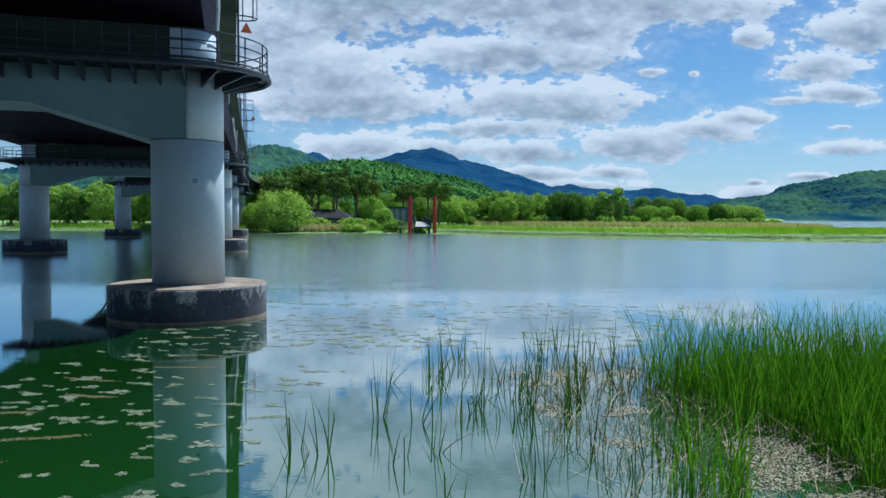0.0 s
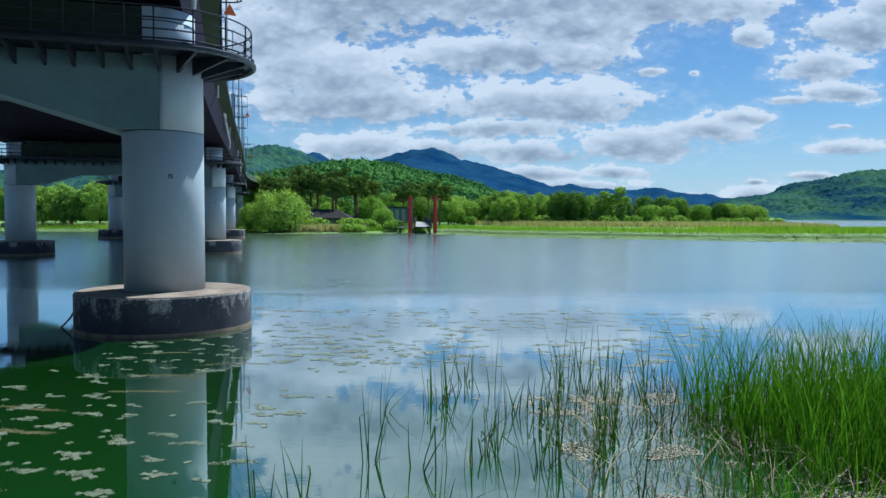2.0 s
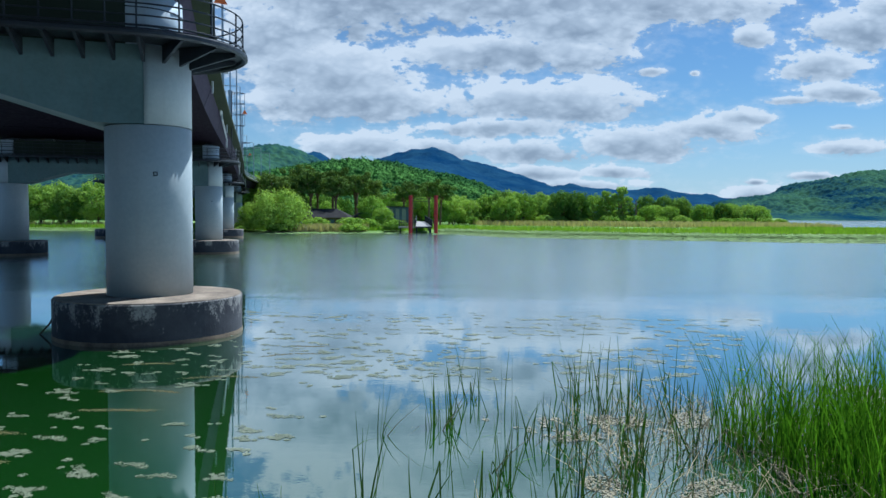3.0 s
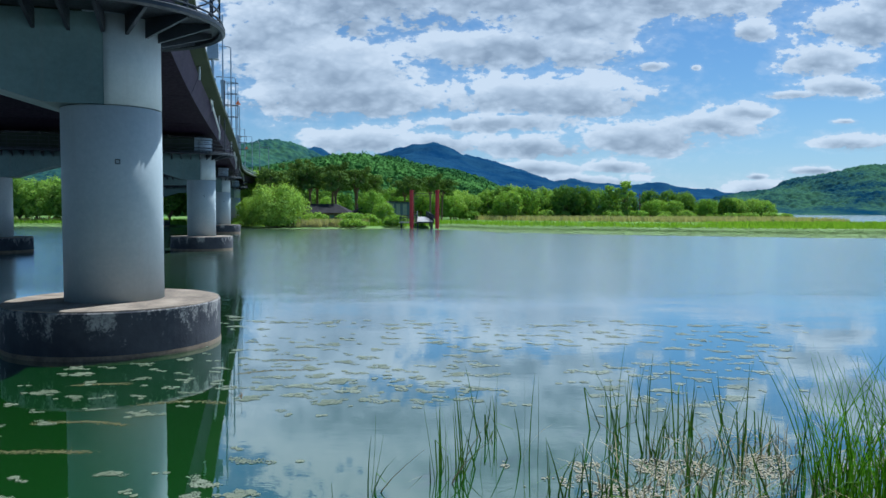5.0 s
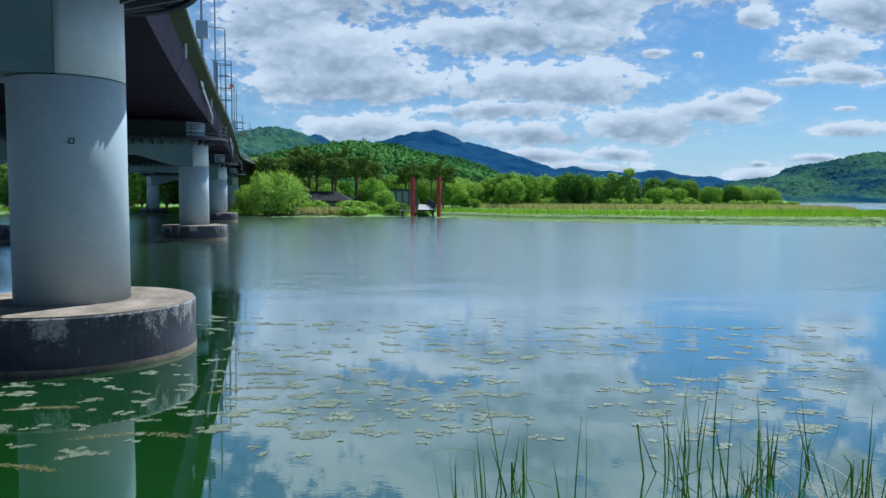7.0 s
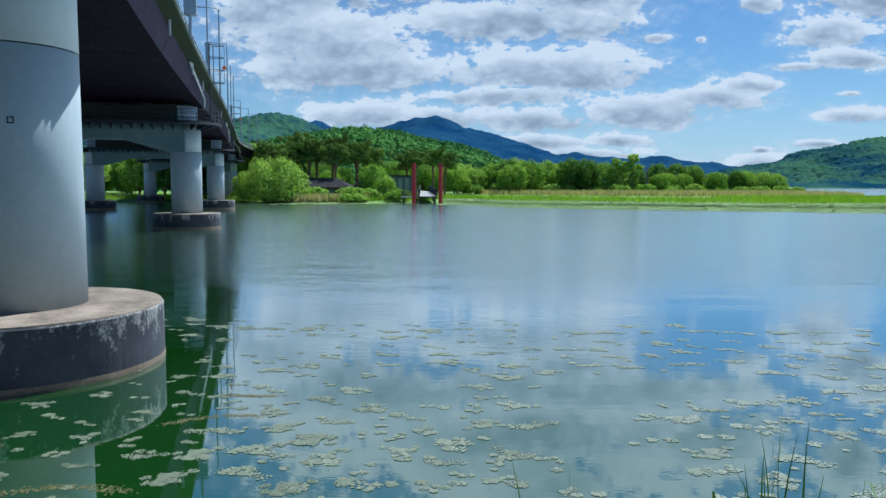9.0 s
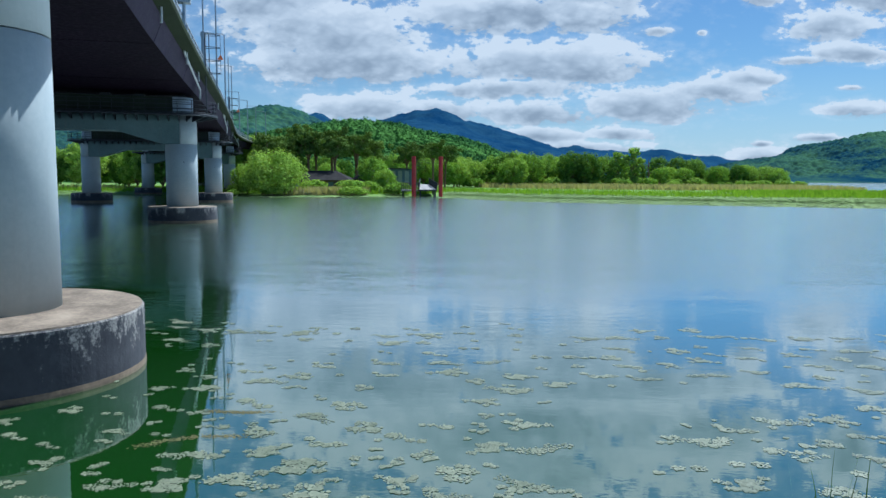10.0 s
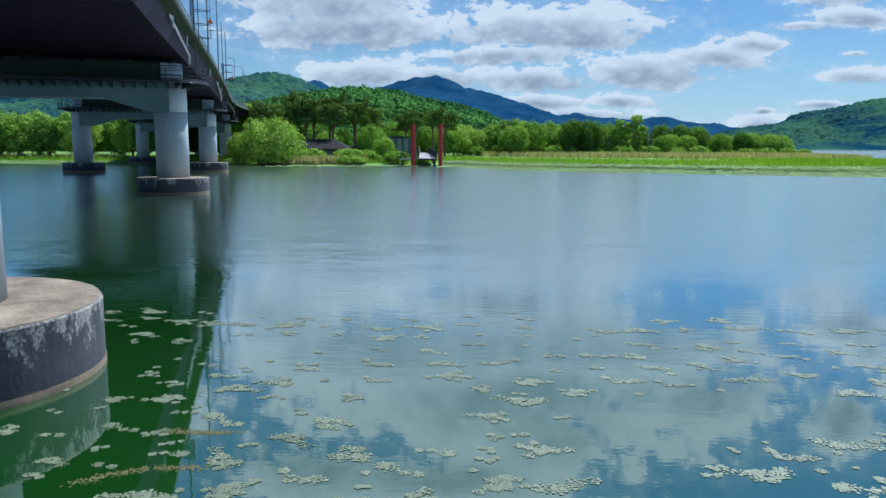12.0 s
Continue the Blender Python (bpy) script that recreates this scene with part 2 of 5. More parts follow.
WET_CONCRETE = stained_concrete()
WATERLINE = material("waterline_scum", (0.07, 0.050, 0.034), (0.27, 0.195, 0.125), 0.9, 1.5, 8, 0.01)
# concrete of the pier cap, with the deep shade below the deck painted in
CAP_SHADE = material("sooty_concrete", (0.012, 0.022, 0.013), (0.035, 0.050, 0.036), 0.85, 0.6, 14, 0.006)
# column concrete toned down for the shade on the head beam, with streaks
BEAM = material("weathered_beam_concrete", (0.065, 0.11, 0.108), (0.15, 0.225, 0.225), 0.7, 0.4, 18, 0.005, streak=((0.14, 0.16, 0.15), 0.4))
CAP_PAINT = material("pale_blue_paint", (0.33, 0.40, 0.46), (0.46, 0.52, 0.56), 0.5, 0.6, 14, 0.003, streak=((0.36, 0.38, 0.40), 0.4))
# girder steel, with the shade of the underside put into its near-black colour
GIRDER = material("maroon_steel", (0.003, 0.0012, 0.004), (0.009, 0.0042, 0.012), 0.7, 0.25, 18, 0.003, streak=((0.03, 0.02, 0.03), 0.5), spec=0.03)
# the same steel in a lighter tone, for the light on the outer web
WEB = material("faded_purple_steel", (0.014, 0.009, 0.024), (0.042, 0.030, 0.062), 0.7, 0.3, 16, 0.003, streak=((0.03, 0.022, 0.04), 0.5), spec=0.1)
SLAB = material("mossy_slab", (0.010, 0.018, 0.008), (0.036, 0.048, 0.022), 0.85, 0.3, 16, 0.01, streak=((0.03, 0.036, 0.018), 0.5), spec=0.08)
PARAPET = material("weathered_parapet", (0.12, 0.13, 0.10), (0.26, 0.265, 0.23), 0.75, 0.5, 12, 0.006, streak=((0.2, 0.2, 0.17), 0.5))
STEEL = material("dark_painted_steel", (0.014, 0.018, 0.024), (0.035, 0.042, 0.052), 0.45, 1.5, 10, 0.002, metal=0.2)
GALV = material("galvanised_steel", (0.30, 0.33, 0.36), (0.46, 0.49, 0.52), 0.42, 1.5, 10, 0.002, metal=0.6)
PIPE = material("white_drain_pipe", (0.40, 0.42, 0.42), (0.60, 0.61, 0.60), 0.45, 1.0, 10, 0.001)
ORANGE = material("orange_sign", (0.75, 0.13, 0.02), (0.88, 0.20, 0.03), 0.5, 3.0, 6, 0.0)
RED = material("red_painted_steel", (0.32, 0.012, 0.018), (0.52, 0.028, 0.035), 0.45, 0.6, 12, 0.003, streak=((0.2, 0.015, 0.015), 0.5))
GROUND = material("meadow_soil", (0.09, 0.19, 0.02), (0.20, 0.32, 0.05), 0.95, 0.05, 20, 0.05)
LEAF = material("willow_leaves", (0.18, 0.34, 0.05), (0.43, 0.59, 0.13), 0.55, 0.25, 6, 0, island=0.5, per_object=0.5, through_light=0.36, spec=0.0)
LEAF_DARK = material("broad_leaves", (0.10, 0.21, 0.04), (0.25, 0.39, 0.08), 0.55, 0.25, 6, 0, island=0.5, per_object=0.5, through_light=0.32, spec=0.0)
PINE = material("pine_needles", (0.075, 0.135, 0.035), (0.20, 0.29, 0.075), 0.6, 0.25, 6, 0, island=0.5, per_object=0.4, through_light=0.2, spec=0.0)
BARK = material("bark", (0.12, 0.07, 0.05), (0.28, 0.17, 0.12), 0.9, 1.0, 10, 0.02)
GRASS = material("meadow_grass", (0.11, 0.25, 0.02), (0.33, 0.51, 0.07), 0.6, 0.09, 20, 0, island=0.5, through_light=0.55, spec=0.0)
PLUME = material("dry_plumes", (0.32, 0.33, 0.19), (0.52, 0.49, 0.34), 0.8, 0.2, 10, 0, island=0.5, through_light=0.5)
LOTUS = material("lotus_leaves", (0.22, 0.33, 0.11), (0.38, 0.48, 0.22), 0.8, 0.06, 30, 0, island=0.5, spec=0.0)
REED = material("reed_blades", (0.010, 0.056, 0.004), (0.148, 0.350, 0.024), 0.5, 0.6, 6, 0, island=0.85, through_light=0.40, spec=0.0)
REED_STEM = material("reed_stems", (0.020, 0.060, 0.008), (0.105, 0.21, 0.026), 0.5, 0.6, 6, 0, per_object=0.8, through_light=0.2, spec=0.1)
REED_DRY = material("dry_reed", (0.22, 0.17, 0.08), (0.42, 0.34, 0.19), 0.8, 1.0, 8, 0, island=0.6)
PAD = material("floating_leaves", (0.10, 0.125, 0.072), (0.25, 0.275, 0.185), 0.4, 1.2, 8, 0.0, island=0.6, per_object=0.5)
WEED = material("rotting_weed", (0.055, 0.050, 0.012), (0.17, 0.145, 0.045), 0.8, 1.4, 8, 0.0, island=0.6)
DEBRIS = material("floating_debris", (0.15, 0.135, 0.08), (0.37, 0.33, 0.23), 0.9, 2.0, 8, 0.01, island=0.35)
FOREST = material("forest_canopy", (0.020, 0.078, 0.034), (0.120, 0.255, 0.055), 0.85, 0.012, 30, 0.35, spread=0.34, island=0.22, spec=0.0)
# bluish haze and dark blue cloud-shadow patches are painted into this canopy
FOREST_MID_HAZE = material("hillside_canopy", (0.008, 0.038, 0.072), (0.066, 0.145, 0.076), 0.85, 0.006, 22, 0.8, spread=0.26, spec=0.0)
# the blue of the distance haze is put into this forest colour
FOREST_FAR_HAZE = material("far_forest", (0.008, 0.036, 0.096), (0.024, 0.072, 0.130), 0.95, 0.010, 12, 1.0, spread=0.35, spec=0.0)
WOOD = material("grey_boards", (0.28, 0.26, 0.24), (0.46, 0.44, 0.41), 0.8, 0.8, 12, 0.01)
ROOF = material("dark_roof", (0.022, 0.021, 0.022), (0.055, 0.052, 0.052), 0.9, 0.5, 12, 0.01, spec=0.1)
WALL_DARK = material("brown_timber_wall", (0.07, 0.05, 0.045), (0.15, 0.11, 0.10), 0.7, 0.5, 12, 0.01)
WALL_PALE = material("pale_wall", (0.5, 0.5, 0.48), (0.68, 0.68, 0.66), 0.7, 0.5, 12, 0.005)
BLUE_PANEL = material("blue_cladding", (0.09, 0.14, 0.24), (0.16, 0.22, 0.33), 0.4, 0.5, 12, 0.002)
ROPE = material("dark_rope", (0.03, 0.03, 0.03), (0.08, 0.07, 0.06), 0.9, 3, 8, 0.002)


# ---- mesh helpers ----
def link_mesh(name, mesh, mat, parent=None, label="", smooth=False):
    mesh.materials.append(mat)
    if smooth:
        mesh.polygons.foreach_set("use_smooth", [True] * len(mesh.polygons))
    ob = new(name, mesh)
    if parent:
        ob.parent = parent
    if label:
        ob["label"] = label
    return ob


def part(name, bm, mat, parent=None, label="", smooth=False):
    mesh = bpy.data.meshes.new(name)
    bmesh.ops.recalc_face_normals(bm, faces=bm.faces)
    bm.to_mesh(mesh)
    bm.free()
    return link_mesh(name, mesh, mat, parent, label, smooth)


def raw(name, verts, faces, mat, parent=None, label="", smooth=False):
    mesh = bpy.data.meshes.new(name)
    mesh.from_pydata(verts, [], faces)
    mesh.update()
    return link_mesh(name, mesh, mat, parent, label, smooth)


def again(ob, m, parent=None):
    """One more object on the same mesh, at pose m under the parent."""
    c = bpy.data.objects.new(ob.name, ob.data)
    scene.collection.objects.link(c)
    c.parent = parent or ob.parent
    c.matrix_basis = m
    return c


def box(bm, lo, hi, bevel=0.0):
    m = Matrix.LocRotScale([(a + b) / 2 for a, b in zip(lo, hi)], None, [b - a for a, b in zip(lo, hi)])
    made = bmesh.ops.create_cube(bm, size=1, matrix=m)["verts"]
    if bevel:
        edges = list({e for v in made for e in v.link_edges})
        bmesh.ops.bevel(bm, geom=edges, offset=bevel, segments=2, affect="EDGES", profile=0.5)


def tube(bm, a, b, r1, r2=None, sides=8, caps=True):
    """A round bar from a to b."""
    a, b = Vector(a), Vector(b)
    d = b - a
    q = d.to_track_quat("Z", "Y").to_matrix().to_4x4()
    bmesh.ops.create_cone(bm, cap_ends=caps, segments=sides, radius1=r1, radius2=r1 if r2 is None else r2, depth=d.length,
                          matrix=Matrix.Translation((a + b) / 2) @ q)


def bend(bm, points, r, sides=6):
    """A round bar through the points."""
    for a, b in zip(points, points[1:]):
        tube(bm, a, b, r, sides=sides, caps=False)


def prism(bm, outline, z0, z1):
    """An upright prism over a closed outline."""
    lo = [bm.verts.new((x, y, z0)) for x, y in outline]
    hi = [bm.verts.new((x, y, z1)) for x, y in outline]
    bm.faces.new(lo[::-1])
    bm.faces.new(hi)
    for k in range(len(lo)):
        j = (k + 1) % len(lo)
        bm.faces.new((lo[k], lo[j], hi[j], hi[k]))


def lathe(bm, rings, sides=48):
    """A turned body from (radius, z) rings, closed at both ends."""
    loops = [[bm.verts.new((r * math.cos(2 * math.pi * k / sides), r * math.sin(2 * math.pi * k / sides), z)) for k in range(sides)] for r, z in rings]
    for a, b in zip(loops, loops[1:]):
        for k in range(sides):
            j = (k + 1) % sides
            bm.faces.new((a[k], a[j], b[j], b[k]))
    bm.faces.new(loops[0][::-1])
    bm.faces.new(loops[-1])


def empty(name, m=None):
    ob = new(name)
    if m is not None:
        ob.matrix_basis = m
    return ob


# ---- setting: water, ground, hills ----
def smooth(a, b, x):
    t = np.clip((x - a) / (b - a), 0, 1)
    return t * t * (3 - 2 * t)


def fbm(x, y, scale, octaves=4, seed=0):
    """Smooth value noise on numpy arrays, -1 to 1."""
    out, amp, tot = 0.0, 1.0, 0.0
    for o in range(octaves):
        s = scale / 2 ** o
        xi, yi = np.floor(x / s), np.floor(y / s)
        fx, fy = x / s - xi, y / s - yi
        fx, fy = fx * fx * (3 - 2 * fx), fy * fy * (3 - 2 * fy)

        def h(i, j):
            v = np.sin(i * 127.1 + j * 311.7 + (seed + o) * 74.7) * 43758.5453
            return (v - np.floor(v)) * 2 - 1
        out = out + amp * ((h(xi, yi) * (1 - fx) + h(xi + 1, yi) * fx) * (1 - fy) + (h(xi, yi + 1) * (1 - fx) + h(xi + 1, yi + 1) * fx) * fy)
        tot += amp
        amp *= 0.5
    return out / tot


SHORE_X = [-3000, -300, -140, -90, -60, -40, -22, -6, 4, 20, 52, 70, 140, 3000]
SHORE_Y = [190, 185, 176, 172, 166, 160, 166, 170, 152, 143, 131, 132, 150, 400]
BACK_X = [-3000, 60, 84, 104, 140, 220, 3000]
BACK_Y = [6000, 6000, 900, 318, 250, 225, 420]


def shore(x):
    return np.interp(x, SHORE_X, SHORE_Y)


def land_height(x, y):
    front = y - shore(x) - 2.5 * fbm(x, y, 30, 3, 3)
    back = np.interp(x, BACK_X, BACK_Y) - y
    inland = np.minimum(front, back)
    far = smooth(1330, 1420, y)
    h = -2.2 + 2.6 * smooth(-7, 9, inland) + 0.5 * smooth(20, 110, inland) + 0.15 * fbm(x, y, 9, 3, 5) * smooth(0, 12, inland)
    return np.maximum(h, -2.2 + 6 * far)


def grid_mesh(name, xs, ys, zs, mat, smooth_shade=True):
    """A sheet over the lines xs and ys."""
    nx, ny = len(xs), len(ys)
    X, Y = np.meshgrid(xs, ys)
    v = np.stack([X, Y, zs], -1).reshape(-1, 3)
    i = np.arange(nx * ny).reshape(ny, nx)
    f = np.stack([i[:-1, :-1], i[:-1, 1:], i[1:, 1:], i[1:, :-1]], -1).reshape(-1, 4)
    return raw(name, v.tolist(), f.tolist(), mat, smooth=smooth_shade)


gx = np.unique(np.concatenate([np.linspace(-4500, -400, 25), np.linspace(-400, 400, 201), np.linspace(400, 4500, 25)]))
gy = np.unique(np.concatenate([np.linspace(-1500, 90, 12), np.linspace(90, 420, 150), np.linspace(420, 4900, 40)]))
GX, GY = np.meshgrid(gx, gy)
ground = grid_mesh("ground", gx, gy, land_height(GX, GY), GROUND)
tagged(ground, "green meadow shore and lake bed", "ground", kind="structure")
wv = [(-4500, -1500, 0), (4500, -1500, 0), (4500, 4800, 0), (-4500, 4800, 0)]
water = raw("water", wv, [(0, 1, 2, 3)], WATER)
tagged(water, "calm green lake water reflecting the clouds", "water", kind="structure")


def crowns(x, y, size, seed):
    """Rounded tree tops of about that width, 0 to 1."""
    gx_, gy_ = np.floor(x / size), np.floor(y / size)
    best = np.zeros_like(x)
    for i in (-1, 0, 1):
        for j in (-1, 0, 1):
            a, b = gx_ + i, gy_ + j
            r1 = np.sin(a * 12.9898 + b * 78.233 + seed) * 43758.5453
            r2 = np.sin(a * 39.346 + b * 11.135 + seed) * 24634.6345
            r3 = np.sin(a * 73.156 + b * 52.235 + seed) * 13758.5453
            px, py = a + r1 - np.floor(r1), b + r2 - np.floor(r2)
            hgt = 0.6 + 0.4 * (r3 - np.floor(r3))
            d2 = (x / size - px) ** 2 + (y / size - py) ** 2
            best = np.maximum(best, hgt * (1 - 0.9 * d2))
    return np.maximum(best, 0)


def ridge_height(X, Y, y0, depth, nodes, seed, rough):
    nx_, nz_ = zip(*nodes)
    top = np.interp(X, nx_, nz_)
    rise = np.clip((Y - (y0 - depth)) / depth, 0, 1)
    fall = 1 - smooth(y0 + depth * 0.05, y0 + depth * 0.9, Y)
    spur = 1 + rough * 2.4 * fbm(X, Y, depth * 0.5, 4, seed) * (1 - rise ** 2)
    return top * rise ** 0.85 * spur * fall


def hill(name, label, y0, depth, nodes, step, crown, bump, mat, seed, rough=0.10):
    """A ridge: nodes give (x, height) along its crest, at distance y0; it rises towards it over that depth."""
    xs = np.arange(nodes[0][0], nodes[-1][0] + step, step)
    ys = np.concatenate([np.arange(y0 - depth, y0 + depth * 0.25, step), y0 + depth * np.array([0.3, 0.5, 0.9])])
    X, Y = np.meshgrid(xs, ys)
    Z = ridge_height(X, Y, y0, depth, nodes, seed, rough)
    if bump:
        Z = Z + (bump * (crowns(X, Y, crown, seed) - 0.75) + bump * 1.9 * fbm(X, Y, 130, 4, seed + 7)) * smooth(0, 30, Z)
    ob = grid_mesh(name, xs, ys, Z - 1.0, mat)
    return tagged(ob, label, "hill", kind="structure")


def blob_kinds(seed, count=8):
    """Uneven rounded crown shapes."""
    rng = np.random.default_rng(seed)
    bm = bmesh.new()
    bmesh.ops.create_icosphere(bm, subdivisions=1, radius=1)
    v0 = np.array([v.co[:] for v in bm.verts])
    f0 = np.array([[v.index for v in f.verts] for f in bm.faces])
    bm.free()
    out = []
    for k in range(count):
        r = 1 + rng.normal(size=len(v0)) * 0.13
        out.append(v0 * r[:, None] * np.array([1, 1, 0.85]))
    return out, f0


def forest(name, label, y0, depth, nodes, size, mat, seed, rough=0.10, x0=None, x1=None, sprays=44, lift=0.25):
    """Tree crowns standing close over a ridge, joined."""
    rng = np.random.default_rng(seed + 100)
    xs = np.arange(nodes[0][0] if x0 is None else x0, nodes[-1][0] if x1 is None else x1, size)
    ys = np.arange(y0 - depth, y0 + depth * 0.12, size)
    X, Y = (a.ravel() for a in np.meshgrid(xs, ys))
    X = X + rng.uniform(-0.5, 0.5, len(X)) * size
    Y = Y + rng.uniform(-0.5, 0.5, len(Y)) * size
    Z = ridge_height(X, Y, y0, depth, nodes, seed, rough)
    keep = Z > 1.5
    X, Y, Z = X[keep], Y[keep], Z[keep]
    kinds, f0 = blob_kinds(seed)
    n = len(X)
    s = size * rng.uniform(0.36, 0.98, n) * (0.85 + 0.45 * fbm(X, Y, size * 9, 2, seed))
    shapes = np.array(kinds)[rng.integers(0, len(kinds), n)] * 0.86
    tall = rng.uniform(0.75, 1.12, n)
    C = np.stack([X, Y, Z + size * lift], 1)
    V = C[:, None, :] + shapes * np.stack([s, s, s * tall], 1)[:, None, :]
    F = (f0[None] + (np.arange(n) * shapes.shape[1])[:, None, None]).reshape(-1, 3)
    # leafy sprays standing out of every crown
    k = sprays
    d = rng.normal(size=(n, k, 3))
    d[:, :, 1] = -np.abs(d[:, :, 1]) + 0.3 * d[:, :, 0]
    d[:, :, 2] = np.abs(d[:, :, 2]) - 0.25
    d /= np.linalg.norm(d, axis=2)[:, :, None]
    P = C[:, None, :] + d * (np.stack([s, s, s * tall], 1)[:, None, :]) * rng.uniform(0.76, 1.0, (n, k, 1))
    w = d + rng.normal(size=d.shape) * 0.45
    t = np.cross(w, rng.normal(size=d.shape))
    t /= np.linalg.norm(t, axis=2)[:, :, None]
    b = np.cross(w, t)
    b /= np.linalg.norm(b, axis=2)[:, :, None]
    q = (s[:, None] * rng.uniform(0.10, 0.21, (n, k)))[:, :, None]
    Q = np.stack([P - t * q, P - b * q * 0.7, P + t * q, P + b * q * 0.7], 2).reshape(-1, 3)
    V = np.concatenate([V.reshape(-1, 3), Q])
    F = F.tolist() + (np.arange(n * k * 4).reshape(-1, 4) + n * shapes.shape[1]).tolist()
    ob = raw(name, V.tolist(), F, mat, smooth=True)
    return tagged(ob, label, "forest", kind="stuff")


# crest points in metres; the ridges stand one behind the other
RIDGE_FAR = [(-900, 150), (-300, 160), (60, 165), (300, 168), (412, 170), (457, 177), (562, 157), (760, 146), (950, 148), (1160, 120), (1500, 90), (2600, 60)]
RIDGE_BLUE = [(-1500, 150), (-900, 190), (-640, 205), (-569, 236), (-500, 196), (-420, 180), (-310, 206), (-253, 221), (-205, 229), (-168, 236), (-119, 225), (-86, 208), (-36, 187), (40, 166), (92, 150), (188, 121), (283, 83), (341, 52), (460, 20), (620, 0)]
RIDGE_LEFT = [(-900, 71), (-735, 79), (-560, 80), (-440, 104), (-363, 118), (-323, 121), (-293, 113), (-270, 103), (-248, 94), (-222, 78), (-150, 50), (-60, 20), (40, 3)]
RIDGE_PARK = [(-420, 21), (-330, 25), (-250, 31), (-182, 39), (-143, 47), (-114, 49), (-84, 48), (-55, 41), (-25, 37), (-1, 30), (19, 19), (28, 12), (55, 4), (75, 4)]
RIDGE_RIGHT = [(540, 2), (609, 43), (696, 53), (747, 61), (798, 81), (871, 101), (943, 117), (1009, 131), (1150, 150), (1300, 167), (1500, 190), (1900, 175), (2600, 105)]
hill("hill_far_ridge", "distant low mountain ridge, coloured blue-green for haze", 3900, 700, RIDGE_FAR, 25, 40, 14, FOREST_FAR_HAZE, 1)
hill("hill_blue_mountain", "forested mountain with a blunt summit, coloured blue for haze", 2500, 800, RIDGE_BLUE, 14, 24, 12, FOREST_FAR_HAZE, 2)
hill("hill_left_slope", "wooded green hill beyond the bridge", 1150, 420, RIDGE_LEFT, 2.6, 7.5, 9.0, FOREST_MID_HAZE, 3, rough=0.3)
hill("hill_park_slope", "green hill behind the shore park", 640, 280, RIDGE_PARK, 9, 9, 0, FOREST, 4)
hill("hill_right_slope", "long wooded hill across the lake", 1900, 560, RIDGE_RIGHT, 3.6, 10.5, 12.0, FOREST_MID_HAZE, 5, rough=0.36)
forest("park_forest", "dense bright green forest on the hill behind the park", 640, 280, RIDGE_PARK, 5.6, FOREST, 4, x0=-260)


# ---- the bridge ----
LINE = [(58.0, -166.0), (41.0, -118.0), (24.0, -69.0), (6.9, -20), (-10.1, 28.12), (-26.4, 76.5), (-42.2, 126.0), (-57.6, 177.0), (-66.5, 230.0), (-70.0, 284.0), (-68.0, 340.0)]
RISE = [0.0, 0.0, -0.1, 0.0, 0.0, 0.10, 0.25, 0.3, 0.3, 0.2, 0.0]


def along(s):
    """Place, right-hand normal and lift of the line of columns at s, where s counts piers (1 at the first node)."""
    s = s + 2
    k = int(min(max(math.floor(s), 1), len(LINE) - 3))
    t = s - k
    p0, p1, p2, p3 = (Vector((*LINE[k + j], RISE[k + j])) for j in (-1, 0, 1, 2))
    p = 0.5 * (2 * p1 + (p2 - p0) * t + (2 * p0 - 5 * p1 + 4 * p2 - p3) * t * t + (3 * p1 - p0 - 3 * p2 + p3) * t ** 3)
    d = 0.5 * ((p2 - p0) + 2 * (2 * p0 - 5 * p1 + 4 * p2 - p3) * t + 3 * (3 * p1 - p0 - 3 * p2 + p3) * t * t)
    d = Vector((d.x, d.y, 0)).normalized()
    return p, Vector((d.y, -d.x, 0)), d


def beside(s, e, z):
    """A point e metres to the right of the line of columns, at height z over the lake before the rise."""
    p, n, d = along(s)
    t = min(max((s - 2.2) / 1.4, 0.0), 1.0)
    e = e - 1.15 * (1 - t * t * (3 - 2 * t))          # the deck bears farther in on the first piers
    return Vector((p.x + n.x * e, p.y + n.y * e, z + p.z))


def sweep(bm, outline, s0, s1, step=0.08):
    """An outline of (e, z) drawn along the bridge."""
    count = max(2, int((s1 - s0) / step))
    loops = []
    for i in range(count + 1):
        s = s0 + (s1 - s0) * i / count
        loops.append([bm.verts.new(beside(s, e, z)) for e, z in outline])
    for a, b in zip(loops, loops[1:]):
        for k in range(len(outline)):
            j = (k + 1) % len(outline)
            bm.faces.new((a[k], a[j], b[j], b[k]))
    bm.faces.new(loops[0])
    bm.faces.new(loops[-1][::-1])


WIDE = 17.3          # between the two columns of a pier
S0, S1 = -0.9, 6.9
bridge = tagged(empty("bridge_deck"), "long dark steel girder bridge deck with mossy slab edge", "bridge")
bm = bmesh.new()
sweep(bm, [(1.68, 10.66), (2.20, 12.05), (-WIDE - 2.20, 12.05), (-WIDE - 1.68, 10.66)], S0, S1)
part("girder", bm, GIRDER, bridge, "maroon steel box girder, darkened for its shaded underside")
for side in (1, -1):
    rim = [(1.69, 10.675), (1.715, 10.675), (2.215, 11.955), (2.19, 11.955)]
    bm = bmesh.new()
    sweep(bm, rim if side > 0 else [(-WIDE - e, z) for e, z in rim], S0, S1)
    part("web", bm, WEB, bridge, "purple steel web, coloured lighter for the light on it")
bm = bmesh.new()
